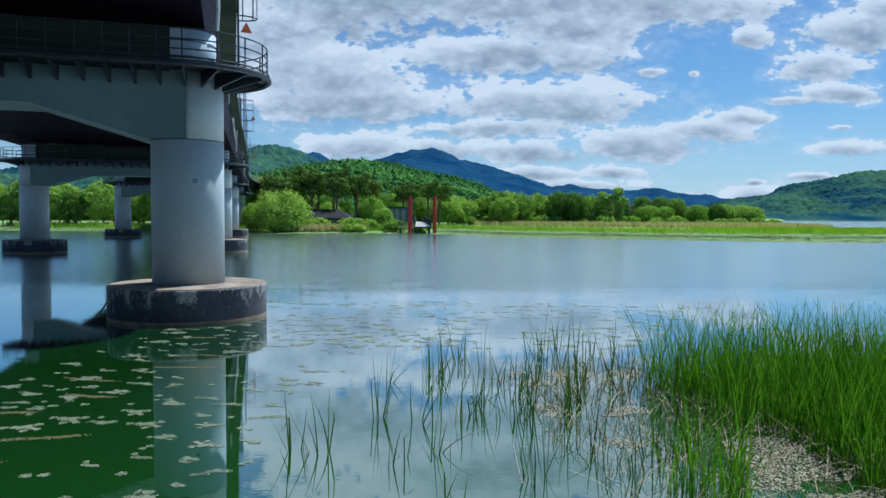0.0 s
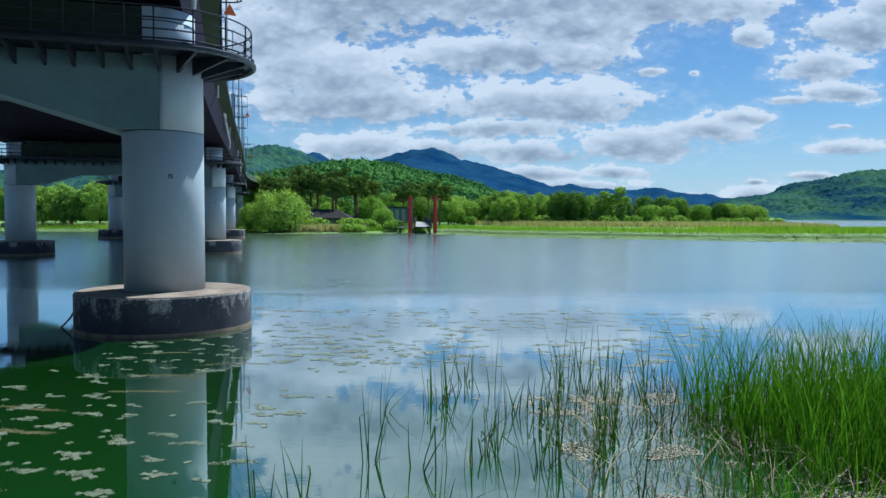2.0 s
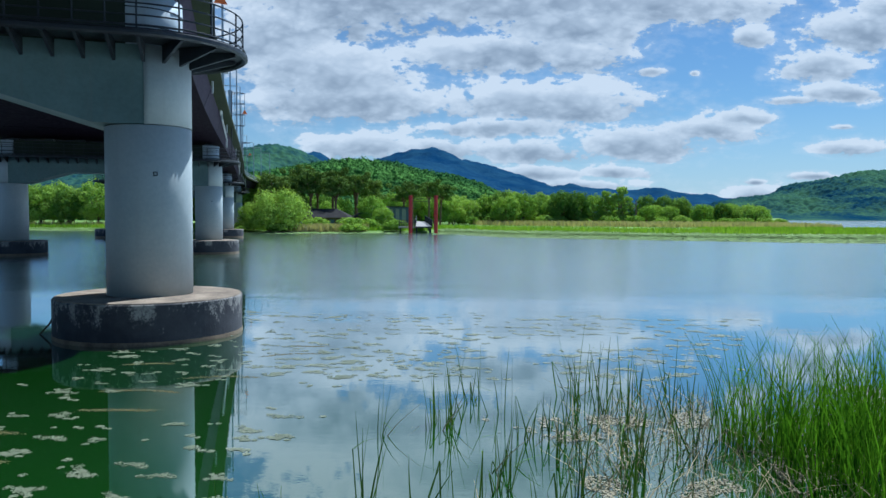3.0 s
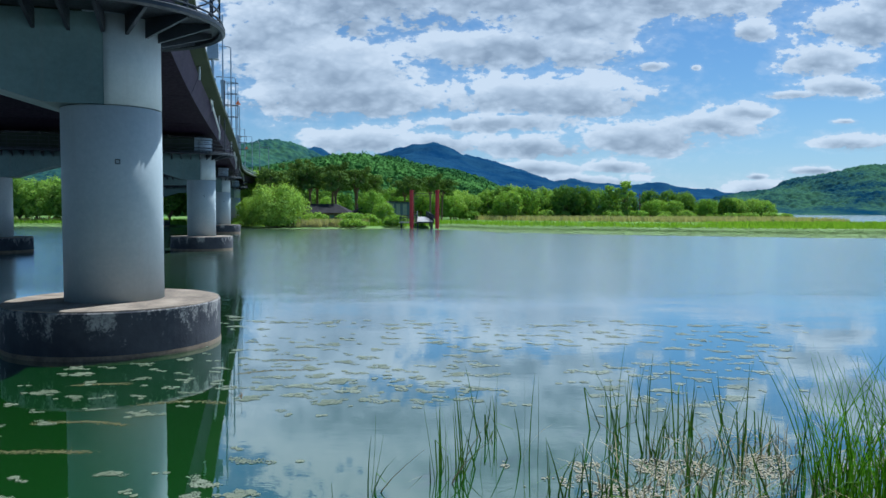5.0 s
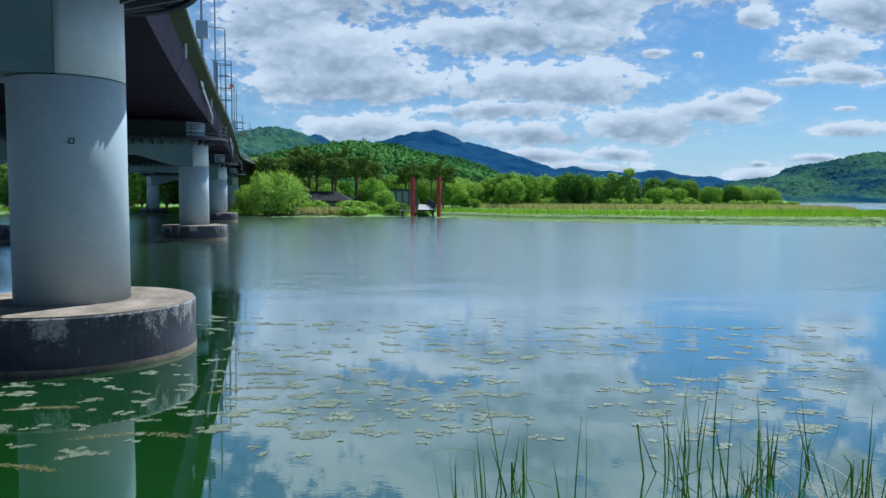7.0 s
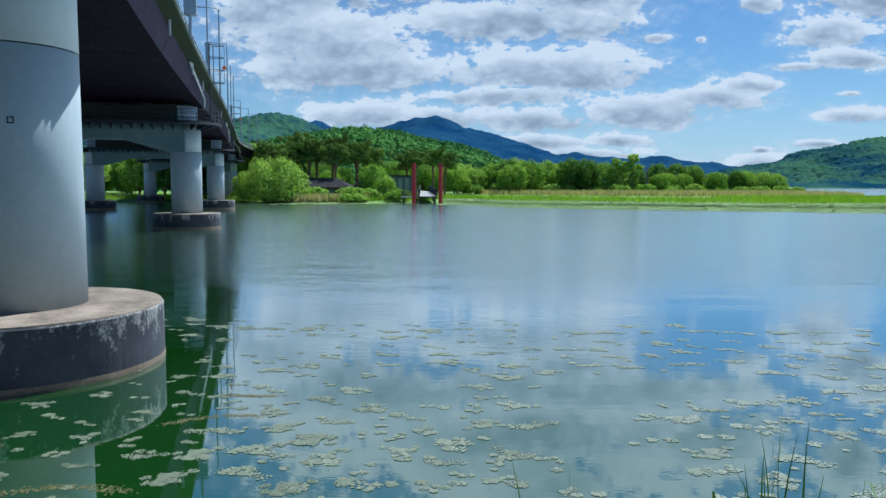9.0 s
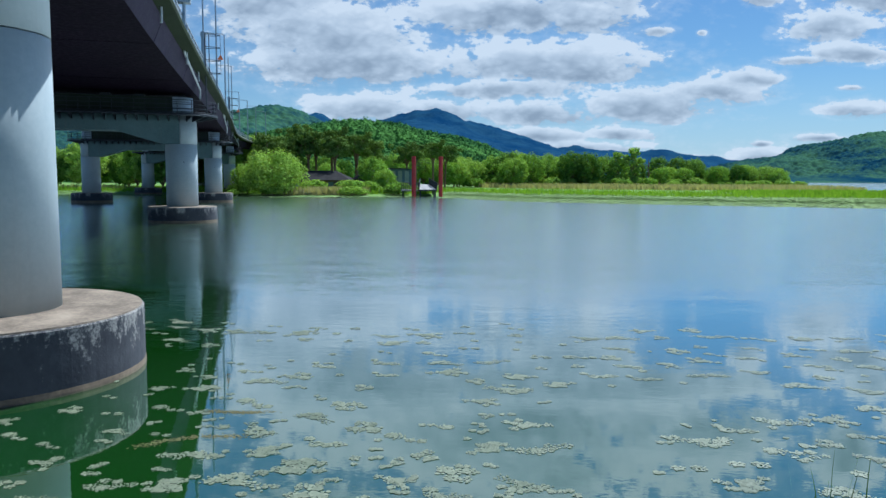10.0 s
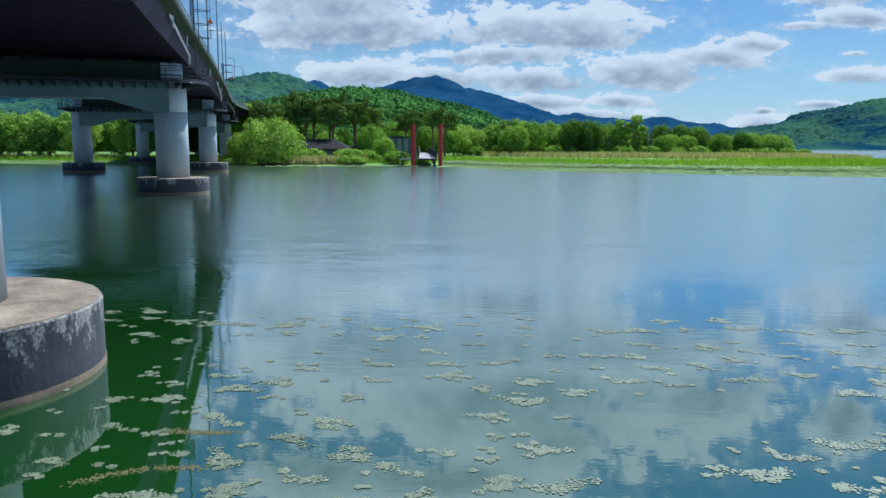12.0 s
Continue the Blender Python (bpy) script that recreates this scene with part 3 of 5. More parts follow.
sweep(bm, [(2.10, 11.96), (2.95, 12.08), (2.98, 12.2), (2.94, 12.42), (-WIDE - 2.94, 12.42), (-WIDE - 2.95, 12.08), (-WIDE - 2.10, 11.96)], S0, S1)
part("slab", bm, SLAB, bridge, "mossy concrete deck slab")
for e in (2.58, -WIDE - 2.58):
    bm = bmesh.new()
    sweep(bm, [(e - 0.15, 12.424), (e + 0.13, 12.424), (e + 0.10, 12.80), (e - 0.10, 12.80)], S0, S1)
    part("parapet", bm, PARAPET, bridge, "weathered concrete parapet")
    for z in (13.25, 13.58):
        bm = bmesh.new()
        sweep(bm, [(e - 0.04, z - 0.04), (e + 0.04, z - 0.04), (e + 0.04, z + 0.04), (e - 0.04, z + 0.04)], S0, S1)
        part("hand_rail", bm, GALV, bridge, "grey steel rail")
bm = bmesh.new()
box(bm, (-0.05, -0.04, 0), (0.05, 0.04, 0.81), 0.01)
rail_post = part("rail_post", bm, GALV, bridge)
rail_post.matrix_basis = Matrix.Translation(beside(1.6, 2.58, 12.79))
for k in range(1, 120):
    s = 1.6 + k * 0.042
    if s < S1:
        again(rail_post, Matrix.Translation(beside(s, 2.58, 12.79)))
# plate joints on the outer web and across the soffit
for k in range(17):
    s = 1.6 + k * 0.3
    bm = bmesh.new()
    a, b, c, d = beside(s, 1.71, 10.69), beside(s, 2.20, 11.94), beside(s + 0.0022, 2.20, 11.94), beside(s + 0.0022, 1.71, 10.69)
    out = along(s)[1] * 0.03
    lo = [bm.verts.new(p) for p in (a, b, c, d)]
    hi = [bm.verts.new(p + out) for p in (a, b, c, d)]
    bm.faces.new(lo)
    bm.faces.new(hi[::-1])
    for q in range(4):
        bm.faces.new((lo[q], hi[q], hi[(q + 1) % 4], lo[(q + 1) % 4]))
    part("web_joint", bm, WEB, bridge)
    bm = bmesh.new()
    a, b, c, d = beside(s, 1.6, 10.657), beside(s, -WIDE - 1.6, 10.657), beside(s + 0.003, -WIDE - 1.6, 10.657), beside(s + 0.003, 1.6, 10.657)
    lo = [bm.verts.new(p) for p in (a, b, c, d)]
    hi = [bm.verts.new(p - Vector((0, 0, 0.012))) for p in (a, b, c, d)]
    bm.faces.new(lo)
    bm.faces.new(hi[::-1])
    for q in range(4):
        bm.faces.new((lo[q], hi[q], hi[(q + 1) % 4], lo[(q + 1) % 4]))
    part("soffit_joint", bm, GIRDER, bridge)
# lower flange lip along the outer edge
bm = bmesh.new()
sweep(bm, [(1.66, 10.63), (1.80, 10.63), (1.80, 10.67), (1.66, 10.67)], S0, S1)
part("flange", bm, GIRDER, bridge)
# rain pipes: short outlets under the slab and a long fall pipe to each pier
for s in (2.45, 2.72, 2.90, 3.4, 3.75, 3.92, 4.5, 4.9):
    bm = bmesh.new()
    tube(bm, beside(s, 2.42, 12.0), beside(s, 2.42, 11.25), 0.07)
    part("rain_pipe", bm, PIPE, bridge, "white plastic rain pipe")
for k in (2, 3, 4, 5):
    bm = bmesh.new()
    bend(bm, [beside(k - 0.30, 2.36, 11.95), beside(k - 0.29, 2.36, 11.8), beside(k - 0.045, 2.30, 10.9), beside(k - 0.04, 2.25, 10.2)], 0.075, 8)
    part("fall_pipe", bm, PIPE, bridge, "long white rain pipe along the girder")


# ---- piers ----
COL_R, FOOT_R, FOOT_TOP = 1.295, 2.83, 1.23
PLAT_Z = 8.9


def stadium(r, length, sides=20):
    """A round-ended outline along -x, from the first column to the second."""
    pts = [(r * math.sin(a), -r * math.cos(a)) for a in np.linspace(0, math.pi, sides)]
    pts += [(-length - r * math.sin(a), r * math.cos(a)) for a in np.linspace(0, math.pi, sides)]
    return pts


def pier():
    base = empty("bridge_pier")
    for k, x in enumerate((0, -WIDE)):
        bm = bmesh.new()
        lathe(bm, [(FOOT_R + 0.02, -2.2), (FOOT_R, 0.12), (FOOT_R, FOOT_TOP - 0.06), (FOOT_R - 0.03, FOOT_TOP - 0.03)], 96)
        foot = part("footing", bm, WET_CONCRETE, base, "round concrete footing, dark and stained")
        foot.location.x = x
        bm = bmesh.new()
        lathe(bm, [(FOOT_R + 0.008, -0.3), (FOOT_R + 0.012, 0.05), (FOOT_R + 0.004, 0.12), (FOOT_R - 0.05, 0.13)], 96)
        band = part("waterline_band", bm, WATERLINE, base, "brown scum line at the water")
        band.location.x = x
        bm = bmesh.new()
        lathe(bm, [(FOOT_R - 0.035, FOOT_TOP - 0.04), (FOOT_R - 0.045, FOOT_TOP), (COL_R - 0.1, FOOT_TOP + 0.02)], 96)
        top = part("footing_top", bm, RAW_CONCRETE, base, "pale worn concrete top")
        top.location.x = x
        bm = bmesh.new()
        lathe(bm, [(COL_R, FOOT_TOP), (COL_R, 6.465), (COL_R - 0.03, 6.48)], 64)
        col = part("column", bm, CONCRETE, base, "round pale grey concrete column", smooth=False)
        for f in col.data.polygons:
            f.use_smooth = abs(f.normal.z) < 0.5
        col.location.x = x
    # head beam: haunched, with round ends over the columns
    bm = bmesh.new()
    w = COL_R - 0.02
    prof = [(0.0, 6.50), (-1.45, 6.50), (-1.6, 6.54), (-5.0, 7.56), (-WIDE + 5.0, 7.56), (-WIDE + 1.6, 6.54), (-WIDE + 1.45, 6.50), (-WIDE, 6.50), (-WIDE, 8.85), (0.0, 8.85)]
    fr = [bm.verts.new((x, -w, z)) for x, z in prof]
    bk = [bm.verts.new((x, w, z)) for x, z in prof]
    bm.faces.new(fr)
    bm.faces.new(bk[::-1])
    for k in range(len(prof)):
        j = (k + 1) % len(prof)
        if k not in (7, 9):
            bm.faces.new((fr[k], bk[k], bk[j], fr[j]))
    part("head_beam", bm, BEAM, base, "haunched streaked teal-grey concrete head beam, darkened for its shade")
    for x, a0 in ((0, -math.pi / 2), (-WIDE, math.pi / 2)):
        bm = bmesh.new()
        arc = [(x + (COL_R + 0.004) * math.cos(a0 + a), (COL_R + 0.004) * math.sin(a0 + a)) for a in np.linspace(0, math.pi, 28)]
        prism(bm, arc, 6.50, 8.85)
        end = part("beam_end", bm, CONCRETE, base)
        for f in end.data.polygons:
            f.use_smooth = abs(f.normal.z) < 0.5 and len(f.vertices) == 4 and f.area < 1.5
    # upper cap above the walkway, darkened in colour for shade, with round painted ends
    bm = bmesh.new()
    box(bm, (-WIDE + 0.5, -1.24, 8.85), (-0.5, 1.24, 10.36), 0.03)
    part("beam_cap", bm, CAP_SHADE, base, "concrete cap, coloured near-black for the shade under the deck")
    for x, a0 in ((-0.5, -math.pi / 2), (-WIDE + 0.5, math.pi / 2)):
        bm = bmesh.new()
        sx = 1 if x > -2 else -1
        arc = [(x + sx * 0.004 + 1.14 * math.cos(a0 + a) + sx * 0.40 * (abs(math.cos(a0 + a)) > 0.02), 1.26 * math.sin(a0 + a)) for a in np.linspace(0, math.pi, 24)]
        prism(bm, arc, 8.85, 10.38)
        end = part("cap_end", bm, CAP_PAINT, base, "pale painted round cap end")
        for f in end.data.polygons:
            f.use_smooth = abs(f.normal.z) < 0.5 and f.area < 0.6
        for z in (9.4, 9.95):
            bm = bmesh.new()
            prism(bm, [(x + (px - x) * 1.012, py * 1.012) for px, py in arc], z, z + 0.035)
            part("cap_band", bm, STEEL, base)
    # walkway plate, kerb and rails
    bm = bmesh.new()
    prism(bm, stadium(2.95, WIDE, 28), PLAT_Z, PLAT_Z + 0.07)
    part("walkway", bm, STEEL, base, "dark steel inspection walkway")
    bm = bmesh.new()
    ring = stadium(2.97, WIDE, 28)
    bend(bm, [(x, y, PLAT_Z - 0.06) for x, y in ring + ring[:1]], 0.10)
    bend(bm, [(x, y, PLAT_Z + 0.13) for x, y in ring + ring[:1]], 0.03)
    part("walkway_edge", bm, STEEL, base)
    for h in (0.42, 0.75, 1.1):
        bm = bmesh.new()
        ring = stadium(2.9, WIDE, 28)
        bend(bm, [(x, y, PLAT_Z + h) for x, y in ring + ring[:1]], 0.026)
        part("guard_rail", bm, STEEL, base)
    spots = [(2.9 * math.sin(a), -2.9 * math.cos(a)) for a in np.linspace(0, math.pi, 9)]
    for k in range(1, 21):
        spots += [(-k * 0.82, -2.9), (-k * 0.82, 2.9)]
    spots += [(-WIDE - 2.9 * math.sin(a), 2.9 * math.cos(a)) for a in np.linspace(0, math.pi, 9)]
    bm = bmesh.new()
    tube(bm, (0, 0, PLAT_Z + 0.06), (0, 0, PLAT_Z + 1.1), 0.028, sides=6)
    first = part("rail_post", bm, STEEL, base)
    first.location = (*spots[0], 0)
    for x, y in spots[1:]:
        again(first, Matrix.Translation((x, y, 0)))
    # brackets under the walkway
    bm = bmesh.new()
    pts = [(0.0, PLAT_Z - 0.004), (1.45, PLAT_Z - 0.004), (1.45, PLAT_Z - 0.12), (0.0, PLAT_Z - 0.56)]
    a = [bm.verts.new((u, -0.045, z)) for u, z in pts]
    b = [bm.verts.new((u, 0.045, z)) for u, z in pts]
    bm.faces.new(a)
    bm.faces.new(b[::-1])
    for k in range(4):
        j = (k + 1) % 4
        bm.faces.new((a[k], b[k], b[j], a[j]))
    bracket = part("bracket", bm, STEEL, base, "triangular steel bracket")
    places = []
    for k in range(1, 21):
        places += [(-k * 0.82, -w, -90), (-k * 0.82, w, 90)]
    for ang in np.linspace(-90, 90, 8):
        places.append((w * math.cos(radians(ang)), w * math.sin(radians(ang)), ang))
        places.append((-WIDE - w * math.cos(radians(ang)), w * math.sin(radians(ang)), 180 - ang))
    for k, (x, y, ang) in enumerate(places):
        m = pose(x, y, 0, 0, 0, ang)
        if k == 0:
            bracket.matrix_basis = m
        else:
            again(bracket, m)
    # bearings between cap and girder
    bm = bmesh.new()
    box(bm, (-0.45, -0.45, 10.38), (0.45, 0.45, 10.53), 0.02)
    box(bm, (-0.35, -0.35, 10.53), (0.35, 0.35, 10.658), 0.02)
    bearing = part("bearing", bm, STEEL, base)
    for x in (-3.2, -5.8, -11.5, -14.1, -17.0):
        again(bearing, Matrix.Translation((x, 0, 0)))
    # small square mark and a bolt hole on the column
    bm = bmesh.new()
    for lo, hi in (((-.06, 0, .045), (.06, .03, .065)), ((-.06, 0, -.065), (.06, .03, -.045)), ((-.06, 0, -.045), (-.04, .03, .045)), ((.04, 0, -.045), (.06, .03, .045))):
        box(bm, lo, hi)
    mark = part("anchor_box", bm, STEEL, base, "small dark square fitting")
    mark.matrix_basis = pose(0.30, -COL_R + 0.01, 5.0, 0, 0, 13)
    return tagged(base, "pale concrete bridge pier standing in the lake", "bridge pier", group="bridge piers")


def pier_pose(k):
    p, n, d = along(k)
    return Matrix.Translation((p.x, p.y, p.z)) @ Matrix.Rotation(math.atan2(n.y, n.x), 4, "Z")


first_pier = pier()
first_pier.matrix_basis = pier_pose(2)
for k in (0, 1, 3, 4, 5, 6):
    copy_thing(first_pier, pier_pose(k))


# ---- street lamps and ladders on the bridge ----
def street_lamp():
    base = empty("street_lamp")
    bm = bmesh.new()
    tube(bm, (0, 0, 0), (0, 0, 9.3), 0.11, 0.07, 10)
    part("pole", bm, GALV, base)
    bm = bmesh.new()
    bend(bm, [(0, 0, 9.28), (-0.25, 0, 9.4), (-1.9, 0, 9.45)], 0.05, 8)
    part("arm", bm, GALV, base)
    bm = bmesh.new()
    box(bm, (-2.6, -0.14, 9.37), (-1.85, 0.14, 9.50), 0.04)
    part("lamp_head", bm, GALV, base)
    bm = bmesh.new()
    box(bm, (-0.2, -0.2, -0.02), (0.2, 0.2, 0.30), 0.03)
    part("foot_plate", bm, GALV, base)
    return tagged(base, "grey steel street lamp on the bridge parapet", "street lamp", group="bridge street lamps")


LAMP_NEAR = 2.63
lamp = street_lamp()
for k, s in enumerate((3.27, 3.66, 4.2, 4.93, 5.26, 5.54, 5.85, LAMP_NEAR)):
    p, n, d = along(s)
    m = Matrix.Translation(beside(s, 2.72, 12.6)) @ Matrix.Rotation(math.atan2(n.y, n.x), 4, "Z")
    if k == 0:
        lamp.matrix_basis = m
    else:
        copy_thing(lamp, m)


def cage_ladder(top, hoops, sign_z, deep=0.75, bars=5):
    base = empty("cage_ladder")
    for y in (-0.28, 0.28):
        bm = bmesh.new()
        tube(bm, (0, y, PLAT_Z + 0.07), (0, y, top), 0.04, sides=8)
        part("side_rail", bm, STEEL, base)
    bm = bmesh.new()
    tube(bm, (0, -0.28, 0), (0, 0.28, 0), 0.018, sides=6)
    rung = part("rung", bm, STEEL, base)
    rung.location.z = PLAT_Z + 0.35
    for k in range(1, int((top - PLAT_Z) / 0.33)):
        again(rung, Matrix.Translation((0, 0, PLAT_Z + 0.35 + 0.33 * k)))
    bm = bmesh.new()
    arc = [(deep * math.sin(a), -0.42 * math.cos(a), 0) for a in np.linspace(0, math.pi, 13)]
    bend(bm, [(0, -0.28, 0)] + arc + [(0, 0.28, 0)], 0.028)
    hoop = part("hoop", bm, STEEL, base)
    hoop.location.z = hoops[0]
    for z in hoops[1:]:
        again(hoop, Matrix.Translation((0, 0, z)))
    for a in np.linspace(0.25, math.pi - 0.25, bars):
        bm = bmesh.new()
        x, y = deep * math.sin(a), -0.42 * math.cos(a)
        tube(bm, (x, y, hoops[0]), (x, y, max(top - 0.1, hoops[-1])), 0.018, sides=5)
        part("cage_bar", bm, STEEL, base)
    bm = bmesh.new()
    tri = [(-0.03, -0.24, 0), (-0.03, 0.24, 0), (-0.03, 0, 0.43)]
    a = [bm.verts.new(v) for v in tri]
    b = [bm.verts.new((x + 0.03, y, z)) for x, y, z in tri]
    bm.faces.new(a)
    bm.faces.new(b[::-1])
    for k in range(3):
        bm.faces.new((a[k], b[k], b[(k + 1) % 3], a[(k + 1) % 3]))
    sign = part("warning_sign", bm, ORANGE, base, "orange triangular sign")
    sign.matrix_basis = pose(0.32 if deep < 1 else deep, -0.32, sign_z + 0.2, 0, 0, -75)
    return tagged(base, "dark steel ladder with safety cage and orange sign", "ladder", group="bridge ladders")


def ladder_pose(s, e):
    p, n, d = along(s)
    return Matrix.Translation(beside(s, e, 0)) @ Matrix.Rotation(math.atan2(n.y, n.x), 4, "Z")


low_ladder = cage_ladder(14.2, (11.85, 12.85, 13.85), 11.0)
low_ladder.matrix_basis = ladder_pose(2.05, 3.02)
tall_ladder = cage_ladder(15.5, (12.3, 13.35, 14.4, 15.4), 13.2, 1.2, 3)
bm = bmesh.new()
tube(bm, (-0.12, -0.1, 12.42), (-0.12, -0.1, 15.2), 0.19, sides=14)
tube(bm, (-0.12, -0.1, 15.2), (-0.12, -0.1, 15.6), 0.24, sides=14)
tube(bm, (-0.12, -0.1, 15.6), (-0.12, -0.1, 21.5), 0.07, sides=10)
part("mast", bm, GALV, tall_ladder, "grey cylindrical mast with a thin rod")
tall_ladder.matrix_basis = ladder_pose(2.96, 2.75)
copy_thing(tall_ladder, ladder_pose(3.96, 2.75))
# grey cabinet on the parapet
bm = bmesh.new()
p, n, d = along(LAMP_NEAR)
box(bm, (-0.38, -0.3, 0), (0.38, 0.3, 1.1), 0.04)
cabinet = part("switch_cabinet", bm, GALV)
cabinet.matrix_basis = Matrix.Translation(beside(LAMP_NEAR, 2.74, 14.2)) @ Matrix.Rotation(math.atan2(n.y, n.x), 4, "Z")
tagged(cabinet, "grey steel switch cabinet fixed to a lamp pole", "cabinet")


# ---- plants of the shore ----
def leaf_quads(rng, centres, radii, count, size, droop=0.0, flat=1.0):
    """Many small leaves round the clump centres."""
    centres, radii = np.asarray(centres, float), np.asarray(radii, float)
    pick = rng.integers(0, len(centres), count)
    d = rng.normal(size=(count, 3))
    d /= np.linalg.norm(d, axis=1)[:, None]
    rad = radii[pick] * rng.uniform(0.55, 1.05, count)
    pos = centres[pick] + d * rad[:, None] * np.array([1, 1, flat])
    pos[:, 2] -= droop * rng.uniform(0, 1, count) ** 2 * radii[pick]
    nrm = d + rng.normal(size=(count, 3)) * 0.38 + np.array([0, 0, 0.3])
    nrm /= np.linalg.norm(nrm, axis=1)[:, None]
    t = np.cross(nrm, rng.normal(size=(count, 3)))
    t /= np.linalg.norm(t, axis=1)[:, None] + 1e-9
    b = np.cross(nrm, t)
    s = size * rng.uniform(0.6, 1.3, count)[:, None]
    v = np.stack([pos - t * s, pos - b * s * 0.55, pos + t * s, pos + b * s * 0.55], 1).reshape(-1, 3)
    f = np.arange(count * 4).reshape(-1, 4)
    return v, f


def tree(name, seed, height, width, trunk, mat, kind="round", leaves=2200, size=0.42):
    """A tree with a tapered trunk, limbs and a crown of leaf clumps."""
    rng = np.random.default_rng(seed)
    base = empty(name)
    bm = bmesh.new()
    lean = rng.uniform(-0.06, 0.06, 2) * height
    fork = Vector((lean[0] * 0.5, lean[1] * 0.5, trunk))
    r = 0.022 * height
    tube(bm, (0, 0, -0.6), fork, r * 1.25, r * 0.85, 9)
    centres, radii = [], []
    n_limb = {"round": 9, "pine": 12, "willow": 10, "bush": 8, "tall": 9}[kind]
    for k in range(n_limb):
        ang = 2.4 * k + rng.uniform(-0.4, 0.4)
        q = (k + 0.5) / n_limb
        if kind == "pine":
            tip = Vector((math.cos(ang) * width * 0.42 * rng.uniform(0.4, 1), math.sin(ang) * width * 0.42 * rng.uniform(0.4, 1), trunk + (height - trunk) * (0.2 + 0.75 * q)))
        else:
            out = math.sin(math.pi * (0.18 + 0.80 * q)) * width * 0.36 * rng.uniform(0.7, 1.1)
            tip = Vector((math.cos(ang) * out, math.sin(ang) * out, trunk + (height - trunk) * (0.08 + 0.80 * q)))
        mid = fork.lerp(tip, 0.5) + Vector((0, 0, 0.05 * height))
        start = Vector((0, 0, trunk * rng.uniform(0.7, 1.0))).lerp(fork, 0.5)
        tube(bm, start, mid, r * 0.45, r * 0.28, 6)
        tube(bm, mid, tip, r * 0.28, r * 0.08, 5)
        if kind in ("pine", "tall"):
            for j in range(5):
                centres.append(np.array(tip) + rng.normal(size=3) * width * 0.13 * np.array([1, 1, 0.55]))
                radii.append(width * rng.uniform(0.09, 0.17))
    if not centres:
        # leaf clumps over an uneven rounded crown
        low = trunk * 0.55
        mid_z, half = (height + low) / 2, (height - low) / 2
        lumps = 30
        for j in range(lumps):
            zz_ = 1 - 1.9 * (j + 0.5) / lumps
            ring, ang = math.sqrt(max(1 - zz_ * zz_, 0.0)), 2.39996 * j + rng.uniform(-0.3, 0.3)
            far = rng.uniform(0.60, 0.88)
            r_c = width * rng.uniform(0.12, 0.20)
            centres.append(np.array([lean[0] * 0.5 + math.cos(ang) * ring * width * 0.5 * far, lean[1] * 0.5 + math.sin(ang) * ring * width * 0.5 * far, mid_z + zz_ * (half - 0.5 * r_c) * (0.92 if zz_ > 0 else 0.85) * (0.8 + 0.25 * far)]))
            radii.append(r_c)
    part("trunk", bm, BARK, base)
    v, f = leaf_quads(rng, centres, radii, leaves, size, droop=1.2 if kind == "willow" else 0.2, flat=0.6 if kind == "pine" else 0.85)
    v[:, 2] = np.maximum(v[:, 2], 0.3)
    raw("crown", v.tolist(), f.tolist(), mat, base)
    return base


def ground_at(x, y):
    return float(land_height(np.array([x], float), np.array([y], float))[0])


KINDS = {
    "willow": tree("willow_tree", 11, 10.0, 14.0, 1.6, LEAF, "willow", 11000, 0.27),
    "round": tree("broadleaf_tree", 12, 10.5, 9.0, 1.2, LEAF, "round", 5200, 0.27),
    "round_b": tree("broadleaf_tree", 13, 9.0, 9.5, 0.8, LEAF, "round", 5200, 0.27),
    "dark": tree("broadleaf_tree", 14, 10.0, 8.5, 1.0, LEAF_DARK, "round", 5000, 0.27),
    "tall": tree("poplar_tree", 15, 13.5, 6.0, 2.0, LEAF, "tall", 3400, 0.32),
    "bush": tree("shore_bush", 16, 3.2, 4.6, 0.4, LEAF, "bush", 1400, 0.24),
    "pine": tree("pine_tree", 17, 15.0, 8.5, 8.6, PINE, "pine", 4200, 0.30),
    "pine_b": tree("pine_tree", 18, 16.5, 8.0, 9.8, PINE, "pine", 4200, 0.30),
}
LABELS = {
    "willow": ("large pale green willow on the shore", "tree", ""),
    "round": ("leafy green tree with a rounded crown", "tree", "shore trees"),
    "round_b": ("broad leafy green tree on the shore", "tree", "shore trees"),
    "dark": ("dark green leafy tree on the shore", "tree", "shore trees"),
    "tall": ("tall slender light green tree", "tree", "shore trees"),
    "bush": ("low green shrub at the water's edge", "shrub", "shore shrubs"),
    "pine": ("dark pine with a bare trunk", "pine tree", "park pines"),
    "pine_b": ("tall dark pine with a bare trunk", "pine tree", "park pines"),
}
used = set()


def plant(kind, x, y, scale=1.0, turn=0.0, wide=1.0):
    m = Matrix.Translation((x, y, max(ground_at(x, y), 0.1))) @ Matrix.Rotation(turn, 4, "Z")
    ob = KINDS[kind]
    if kind in used:
        ob = copy_thing(ob, m)
    else:
        used.add(kind)
        ob.matrix_basis = m
    ob.scale = (scale * wide, scale * wide, scale)
    tagged(ob, *LABELS[kind])
    return ob


rnd = random.Random(5)
plant("willow", -44.5, 167, 1.0, 0.4)
plant("round_b", -52, 172, 0.75, 1.0)
plant("round", -28, 196, 0.85, 2.2)
plant("round_b", -24, 185, 0.62, 0.2)
